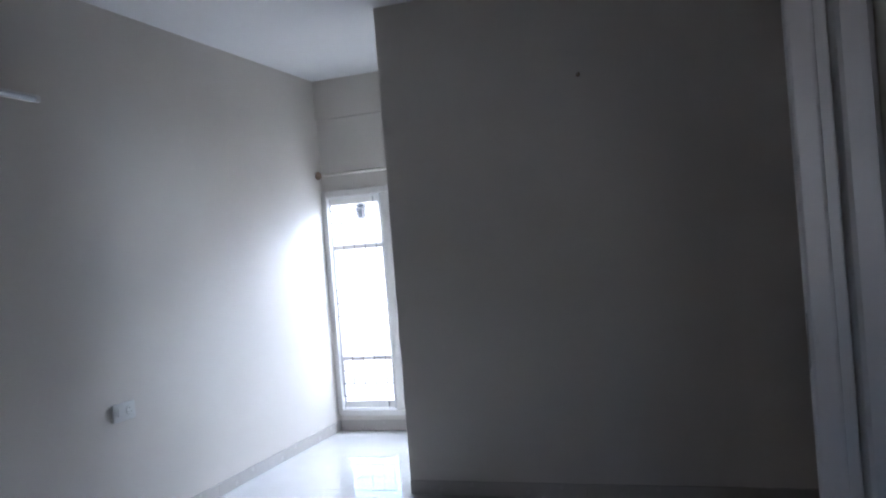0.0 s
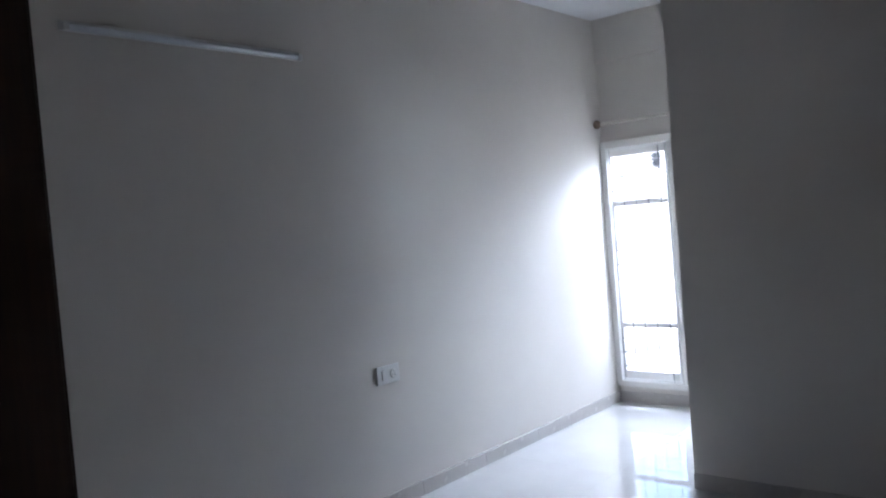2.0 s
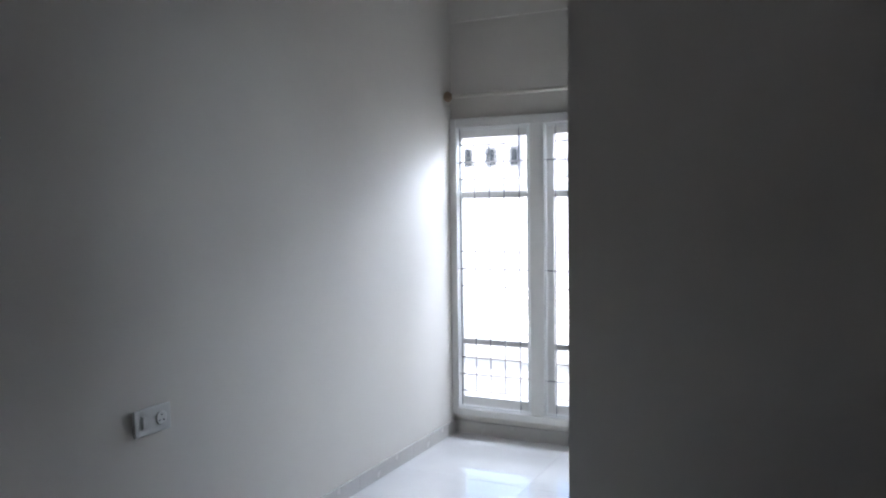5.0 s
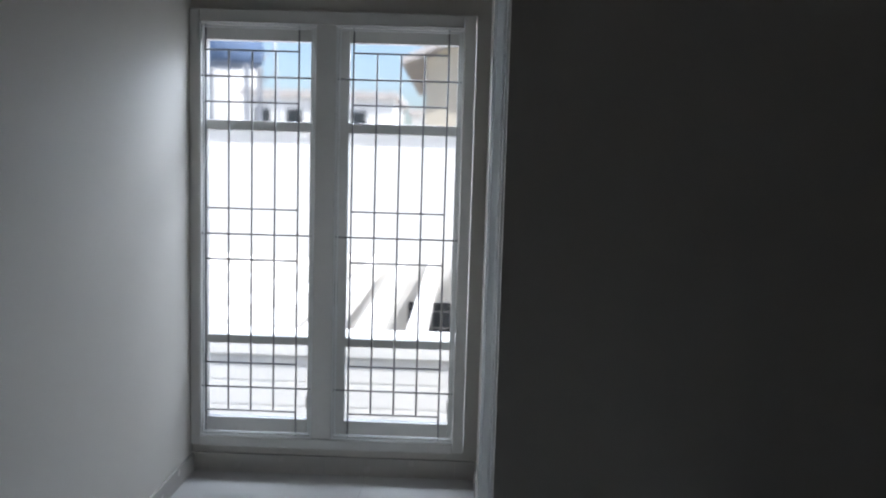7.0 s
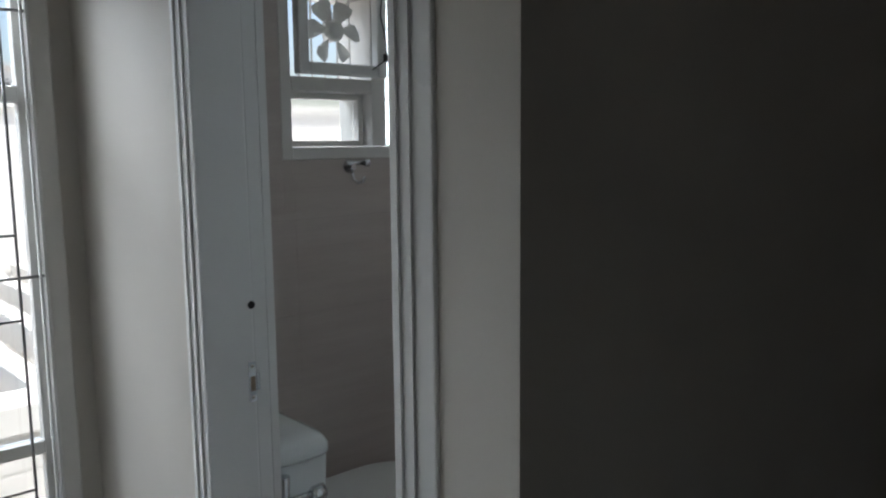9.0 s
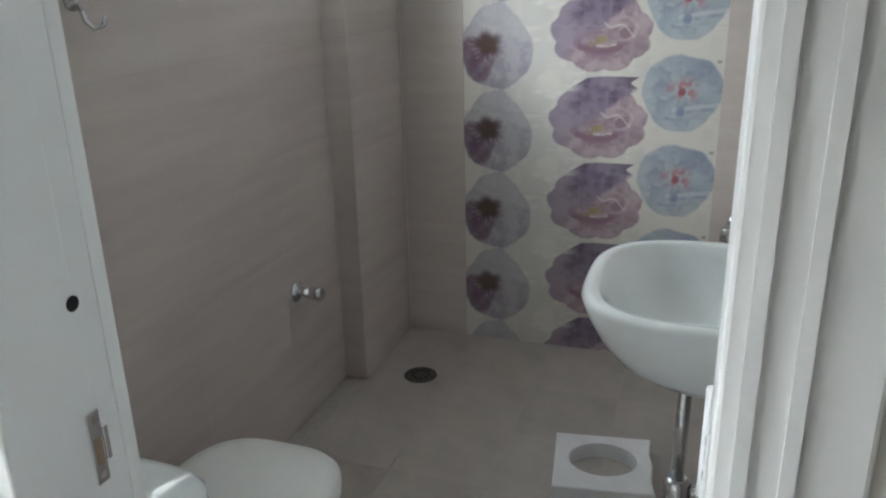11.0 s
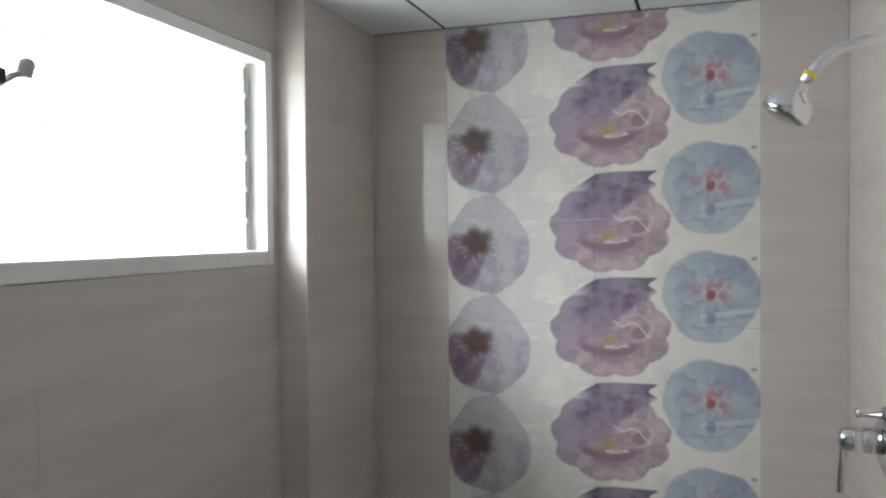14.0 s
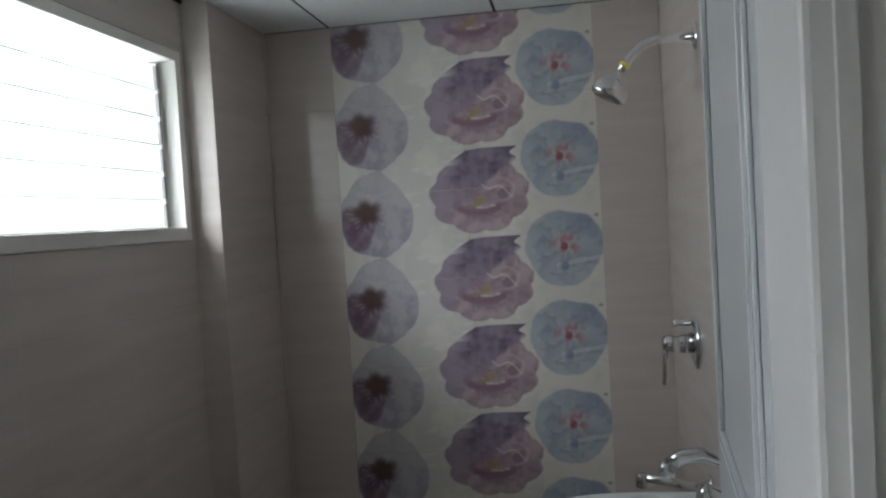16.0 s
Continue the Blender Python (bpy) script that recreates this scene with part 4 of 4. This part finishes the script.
def floral_colours(u, v):
    """Print of the strip: u across from its edge, v up from the row's joint."""
    col = np.ones(u.shape + (3,)) * np.array((0.66, 0.63, 0.57))
    wash = fbm(u, v, 9, 11)
    col = blend(col, (0.55, 0.54, 0.51), smooth(0.45, 0.65, wash) * 0.7)
    col = blend(col, (0.74, 0.72, 0.67), smooth(0.6, 0.75, fbm(u * 0.4, v, 30, 15)) * 0.6)
    for m in (-2, -1, 0, 1):
        tip = 0.142 + m * ROW
        # grey-lilac flower at the edge of the strip
        cu, cv = 0.120, tip + 0.092
        taper = 1 - 0.30 * smooth(-0.02, 0.15, v - cv)
        r, th, k = petal_disc(cu + (u - cu) / taper, v, cu, cv, 0.138, 0.150, 7, 0.04, 21)
        tone = fbm(u, v, 22, 23)
        streak = 0.5 + 0.5 * np.sin(th * 26 + 7 * tone)
        c = blend(np.ones_like(col) * np.array((0.43, 0.41, 0.43)), (0.33, 0.31, 0.35), smooth(0.35, 0.7, tone))
        c = blend(c, (0.55, 0.53, 0.54), streak * 0.07)
        c = blend(c, (0.30, 0.26, 0.32), smooth(0.88, 1.0, r) * 0.18)
        # paler upper lobe behind the body
        c = blend(c, (0.50, 0.485, 0.49), smooth(0.035, 0.055, v - cv + 0.25 * (u - cu)) * 0.55)
        r2, th2, k2 = petal_disc(u, v, 0.056, cv - 0.040, 0.064, 0.084, 3, 0.25, 25, 0.6, 0.15)
        c = blend(c, (0.17, 0.10, 0.15), k2 * (0.45 + 0.65 * tone))
        r3, th3, k3 = petal_disc(u, v, 0.092, cv + 0.006, 0.046, 0.040, 5, 0.30, 27, 0.2, 0.45)
        c = blend(c, (0.10, 0.065, 0.05), k3 * 0.9)
        c = blend(c, (0.62, 0.56, 0.52), ((np.abs(np.sin(th3 * 9 + 3 * tone)) > 0.96) & (r3 > 1.0) & (r3 < 1.5)) * 0.3)
        col = col * (1 - k[..., None]) + c * k[..., None]
        # large mauve flower with a cut dark petal
        cu, cv = 0.487, tip - 0.165
        r, th, k = petal_disc(u, v, cu, cv, 0.168, 0.126, 9, 0.11, 31, 0.4)
        tone = fbm(u, v, 24, 33)
        c = blend(np.ones_like(col) * np.array((0.44, 0.345, 0.365)), (0.31, 0.225, 0.255), smooth(0.35, 0.7, tone))
        c = blend(c, (0.56, 0.47, 0.49), (0.5 + 0.5 * np.sin(th * 18 + 8 * tone)) * 0.22 * smooth(0.3, 1, r))
        c = blend(c, (0.31, 0.265, 0.33), smooth(0.0, 0.5, -(u - cu) * 6 + (v - cv) * 6) * 0.75)
        c = blend(c, (0.27, 0.17, 0.24), (1 - smooth(0.05, 0.11, np.abs(r - 0.52))) * smooth(-0.1, -0.5, np.sin(th)) * 0.7)
        c = blend(c, (0.24, 0.16, 0.22), smooth(0.93, 1.0, r) * 0.35)
        col = col * (1 - k[..., None]) + c * k[..., None]
        # upper petal: straight top with a torn end
        top = tip - 0.004 - 0.10 * np.clip(0.500 - u, 0, 1) ** 1.0 - 0.5 * np.clip(0.45 - u, 0, 1)
        end = 0.612 + 0.012 * np.sin(v * 150) + 0.25 * np.minimum(v - tip + 0.06, 0)
        low = tip - 0.170 + 0.78 * np.clip(u - 0.47, 0, 1) + 0.03 * (fbm(u, v, 30, 39) - 0.5)
        kp = smooth(0.0, 0.004, top - v) * smooth(0.0, 0.005, end - u) * smooth(0.0, 0.02, v - low) * smooth(0.37, 0.45, u + 0.03 * tone)
        c = blend(np.ones_like(col) * np.array((0.22, 0.175, 0.245)), (0.125, 0.09, 0.145), smooth(0.3, 0.7, fbm(u * 0.6, v, 34, 41)))
        c = blend(c, (0.34, 0.28, 0.34), smooth(0.09, 0.16, tip - v) * 0.65 + 0.25 * smooth(0.6, 0.8, vnoise(u, v * 0.3, 60, 43)))
        col = col * (1 - kp[..., None] * 0.93) + c * kp[..., None] * 0.93
        # dark fold under the stamens and a curled petal beside them
        fold = 1 - smooth(0.004, 0.016, np.abs(v - (tip - 0.222) - 2.2 * (u - 0.487) ** 2))
        col = blend(col, (0.24, 0.14, 0.18), fold * (np.abs(u - 0.487) < 0.075) * 0.75)
        curl = 1 - smooth(0.7, 1.05, np.hypot((u - 0.572) / 0.026, (v - tip + 0.165) / 0.020))
        col = blend(col, (0.23, 0.14, 0.19), curl * 0.7)
        rim = (1 - smooth(0.08, 0.20, np.abs(np.hypot((u - 0.560) / 0.046, (v - tip + 0.150) / 0.038) - 1))) * smooth(-0.01, 0.02, u - 0.54)
        col = blend(col, (0.66, 0.58, 0.58), rim * 0.25)
        # stamens
        gold = ((vnoise(u, v * 0.35, 110, 51) > 0.52) & (np.abs(u - 0.490) < 0.048) & (np.abs(v - (tip - 0.188) - 0.25 * (u - 0.49)) < 0.014))
        col = blend(col, (0.36, 0.28, 0.14), gold * 0.8)
        pale = 1 - smooth(0.002, 0.006, np.abs(v - (tip - 0.207) - 1.8 * (u - 0.49) ** 2))
        col = blend(col, (0.72, 0.64, 0.60), pale * (np.abs(u - 0.495) < 0.045) * (vnoise(u, v, 70, 55) > 0.45) * 0.6)
        sprig = (1 - smooth(0.002, 0.005, np.abs(v - (tip - 0.150) - 0.012 * np.sin(u * 70) + 0.4 * (u - 0.56)))) * ((u > 0.50) & (u < 0.60))
        col = blend(col, (0.68, 0.58, 0.60), sprig * 0.7)
        # blue flower with a red heart
        cu, cv = 0.765, tip - 0.055
        r, th, k = petal_disc(u, v, cu, cv, 0.130, 0.128, 3, 0.09, 61, 1.0)
        tone = fbm(u, v, 20, 63)
        c = blend(np.ones_like(col) * np.array((0.39, 0.43, 0.46)), (0.27, 0.31, 0.37), smooth(0.3, 0.72, tone))
        c = blend(c, (0.52, 0.55, 0.57), (0.5 + 0.5 * np.sin(th * 9 + 16 * tone)) * 0.30)
        c = blend(c, (0.24, 0.28, 0.37), smooth(0.2, 1.0, (v - cv) * 7 + (u - cu) * 4) * 0.6)
        c = blend(c, (0.55, 0.58, 0.58), (1 - smooth(0.004, 0.010, np.abs(v - cv + 0.055 - 0.15 * (u - cu)))) * (u > cu - 0.03) * 0.6)
        c = blend(c, (0.20, 0.25, 0.36), (1 - smooth(0.6, 1.1, np.hypot((u - cu) / 0.016, (v - cv + 0.062) / 0.02))) * 0.8)
        r2, th2, k2 = petal_disc(u, v, cu + 0.004, cv + 0.008, 0.046, 0.036, 3, 0.3, 67, 0.0, 0.45)
        c = blend(c, (0.42, 0.22, 0.23), k2 * smooth(0.25, 0.6, vnoise(u, v, 95, 69)) * 0.95)
        c = blend(c, (0.30, 0.09, 0.09), (1 - smooth(0.6, 1.1, np.hypot((u - cu) / 0.015, (v - cv - 0.003) / 0.016))) * 0.85)
        col = col * (1 - k[..., None]) + c * k[..., None]
        dot = 1 - smooth(0.6, 1.2, np.hypot((u - 0.876) / 0.009, (v - tip - 0.048) / 0.006))
        col = blend(col, (0.30, 0.26, 0.26), dot * 0.8)
    return np.clip(col, 0, 1)


def print_material():
    m = bpy.data.materials.new("printed floral glazed tile")
    m.use_nodes = True
    nt = m.node_tree
    b = nt.nodes["Principled BSDF"]
    b.inputs["Roughness"].default_value = 0.05
    a = nt.nodes.new("ShaderNodeAttribute")
    a.attribute_name = "print"
    n = nt.nodes.new("ShaderNodeTexNoise")
    n.inputs["Scale"].default_value = 60
    mix = nt.nodes.new("ShaderNodeMix")
    mix.data_type, mix.blend_type = "RGBA", "MULTIPLY"
    mr = nt.nodes.new("ShaderNodeMapRange")
    mr.inputs["To Min"].default_value, mr.inputs["To Max"].default_value = 0.0, 0.12
    nt.links.new(n.outputs["Fac"], mr.inputs["Value"])
    nt.links.new(mr.outputs[0], mix.inputs["Factor"])
    mix.inputs["B"].default_value = (0.5, 0.5, 0.5, 1)
    nt.links.new(a.outputs["Color"], mix.inputs["A"])
    nt.links.new(mix.outputs["Result"], b.inputs["Base Color"])
    return m


M["print"] = print_material()


def floral_mesh(which):
    nu, nv, gap = 150, 102, 0.0003
    us = np.linspace(gap, TW - gap, nu)
    vs = np.linspace(gap, ROW - gap, nv)
    uu, vv = np.meshgrid(us, vs, indexing="ij")
    col = floral_colours(uu + which * TW, vv)
    x = np.zeros_like(uu)
    co = np.stack([x, -uu, vv], -1).reshape(-1, 3)
    idx = np.arange(nu * nv).reshape(nu, nv)
    faces = np.stack([idx[:-1, :-1], idx[:-1, 1:], idx[1:, 1:], idx[1:, :-1]], -1).reshape(-1, 4)
    base = len(co)
    rim = [idx[0, 0], idx[-1, 0], idx[-1, -1], idx[0, -1]]
    back = co[rim] + np.array((0.007, 0, 0))
    co = np.vstack([co, back])
    fl = faces.tolist()
    edges = [idx[:, 0], idx[-1, :], idx[::-1, -1], idx[0, ::-1]]
    for k, e in enumerate(edges):
        fl.append([int(i) for i in e[::-1]] + [base + k, base + (k + 1) % 4])
    me = bpy.data.meshes.new("floral_tile")
    me.from_pydata(co.tolist(), [], fl)
    layer = me.color_attributes.new("print", "FLOAT_COLOR", "POINT")
    full = np.ones((len(co), 4))
    full[:base, :3] = col.reshape(-1, 3)
    full[base:, :3] = (0.6, 0.58, 0.54)
    layer.data.foreach_set("color", full.ravel())
    me.materials.append(M["print"])
    return me


FLORAL = [floral_mesh(0), floral_mesh(1)]


# ---------------------------------------------------------------- tiles
def tile_mesh(name, w, h, t, material, bevel=0.0002):
    """A tile lying in x (w) and z (h), its face at y = -t."""
    bm = bmesh.new()
    b = bevel
    back = [(0, 0, 0), (w, 0, 0), (w, 0, h), (0, 0, h)]
    mid = [(x, -t + b, z) for x, _, z in back]
    fr = [(b, -t, b), (w - b, -t, b), (w - b, -t, h - b), (b, -t, h - b)]
    rings = [[bm.verts.new(p) for p in r] for r in (back, mid, fr)]
    for p, q in zip(rings, rings[1:]):
        for k in range(4):
            bm.faces.new((p[k], p[(k + 1) % 4], q[(k + 1) % 4], q[k]))
    bm.faces.new(rings[2])
    return mesh(name, bm, material)


MESHES = {}


def place_tile(name, parent, w, h, t, material, m):
    key = (name, round(w, 4), round(h, 4))
    if key not in MESHES:
        MESHES[key] = tile_mesh(name, w, h, t, material)
    ob = new(name, MESHES[key])
    ob.parent = parent
    ob.matrix_world = m
    return ob


def tiled(label, origin, turn, length, height, holes=(), start=0.0, name="tiling"):
    """Courses of wall tiles from origin, along x turned by degrees about z."""
    root = tagged(new(name), label, "wall tiles", kind="structure")
    base = pose(*origin, 0, 0, turn)
    cuts = [0.0]
    a = start if start > 0.02 else TW
    while a < length - 0.02:
        cuts.append(a)
        a += TW
    cuts.append(length)
    zc = [i * ROW for i in range(int(height / ROW) + 1)]
    if height - zc[-1] > 0.02:
        zc.append(height)
    for x0, x1 in zip(cuts, cuts[1:]):
        for z0, z1 in zip(zc, zc[1:]):
            pieces = [(x0, x1, z0, z1)]
            for hx0, hx1, hz0, hz1 in holes:
                nxt = []
                for a0, a1, b0, b1 in pieces:
                    if a1 <= hx0 or a0 >= hx1 or b1 <= hz0 or b0 >= hz1:
                        nxt.append((a0, a1, b0, b1))
                        continue
                    if a0 < hx0: nxt.append((a0, hx0, b0, b1))
                    if a1 > hx1: nxt.append((hx1, a1, b0, b1))
                    lo, hi = max(a0, hx0), min(a1, hx1)
                    if b0 < hz0: nxt.append((lo, hi, b0, hz0))
                    if b1 > hz1: nxt.append((lo, hi, hz1, b1))
                pieces = nxt
            for a0, a1, b0, b1 in pieces:
                if a1 - a0 > 0.008 and b1 - b0 > 0.008:
                    place_tile("wall_tile", root, a1 - a0 - 0.0003, b1 - b0 - 0.0003, 0.009, M["walltile"],
                               base @ Matrix.Translation((a0 + 0.00015, 0, b0 + 0.00015)))
    return root


# window wall, pier, end wall, basin wall, door wall
tiled("beige streaked tiles on the window wall", (BX0 + 0.002, BY1 - 0.001, 0), 0, 3.149 - BX0, BCEIL + 0.01,
      holes=[(1.857 - BX0 - 0.002, 3.123 - BX0 - 0.002, 1.397, 1.953)])
tiled("beige tiles on the corner pier", (3.157, BY1 - 0.0105, 0), -90, 0.0825, BCEIL + 0.01)
tiled("beige tiles on the corner pier", (3.150, -0.233, 0), 0, 0.445, BCEIL + 0.01)
tiled("beige tiles on the end wall", (3.611, -0.2422, 0), -90, -0.2422 - FY, BCEIL + 0.01)
tiled("beige tiles on the end wall", (3.611, FY - 2 * TW, 0), -90, FY - 2 * TW - BY0 - 0.0085, BCEIL + 0.01)
tiled("beige tiles on the basin wall", (BX1 - 0.0035, BY0 - 0.001, 0), 180, BX1 - 0.0035 - BX0 - 0.012, BCEIL + 0.01)
tiled("beige tiles beside the bathroom door", (BX0 + 0.001, DOOR_L + 0.001, 0), 90, BY1 - 0.012 - DOOR_L, BCEIL + 0.01)

strip = tagged(new("floral_strip"), "glazed tiles printed with mauve and blue flowers", "wall tiles", kind="structure")
for r in range(7):
    for c in range(2):
        ob = new("floral_tile", FLORAL[c])
        ob.parent = strip
        ob.location = (3.6035, FY - c * TW, r * ROW)

# bathroom floor tiles
bath_tiles = tagged(new("bath_floor"), "matt beige square floor tiles", "floor", kind="structure")
S = 0.302
nx, ny = int((BX1 - BX0) / S) + 1, int((BY1 - BY0) / S) + 1
for i in range(nx):
    for j in range(ny):
        x0, y0 = BX0 + i * S, BY0 + j * S - 0.14
        x1, y1 = min(x0 + S, BX1), min(y0 + S, BY1)
        y0 = max(y0, BY0)
        if x1 - x0 < 0.02 or y1 - y0 < 0.02:
            continue
        place_tile("floor_tile", bath_tiles, x1 - x0 - 0.0006, y1 - y0 - 0.0006, 0.0062, M["floortile"],
                   pose(x0 + 0.0006, y0 + 0.0006, -0.0062, -90, 0, 0))
# bedroom floor tiles, with room for the bathroom
S = 0.80
for i in range(6):
    for j in range(11):
        x0, x1 = i * S, min((i + 1) * S, 4.6)
        y1 = -j * S
        y0 = max(y1 - S, -8.0)
        if x0 >= 1.30 and y1 > -1.60:
            if y0 >= -1.62:
                continue
            y1 = -1.64
        if x0 < 1.30 < x1 and y1 > -1.6:
            x1 = 1.31
        if y1 - y0 < 0.02:
            continue
        place_tile("floor_slab", floor, x1 - x0 - 0.0008, y1 - y0 - 0.0008, 0.0098, M["floor"],
                   pose(x0 + 0.0004, y0 + 0.0004, -0.0098, -90, 0, 0))
# threshold
structure("threshold", boxes((1.312, 1.449, -1.37, -0.72, -0.0098, 0.006, 0.002)), M["skirting"], "stone door threshold", "threshold")

# skirting
skirt = tagged(new("baseboard"), "grey-beige skirting tiles along the walls", "baseboard", kind="structure")
for j in range(9):
    y1 = -0.013 - j * 0.6
    if y1 > EYW:
        place_tile("skirting_tile", skirt, min(0.6, y1 - EYW) - 0.0015, 0.085, 0.011, M["skirting"], pose(0.0005, y1 - min(0.6, y1 - EYW), 0.0005, 0, 0, 90))
for j in range(3):
    w = min(0.6, 1.296 - j * 0.6)
    place_tile("skirting_tile", skirt, w - 0.0015, 0.085, 0.011, M["skirting"], pose(0.012 + j * 0.6, -0.0005, 0.0005))
for j in range(6):
    place_tile("skirting_tile", skirt, 0.5485, 0.085, 0.011, M["skirting"], pose(1.302 + j * 0.55, -1.6405, 0.0005))
place_tile("skirting_tile", skirt, 0.62, 0.085, 0.011, M["skirting"], pose(1.3095, -0.012, 0.0005, 0, 0, -90))
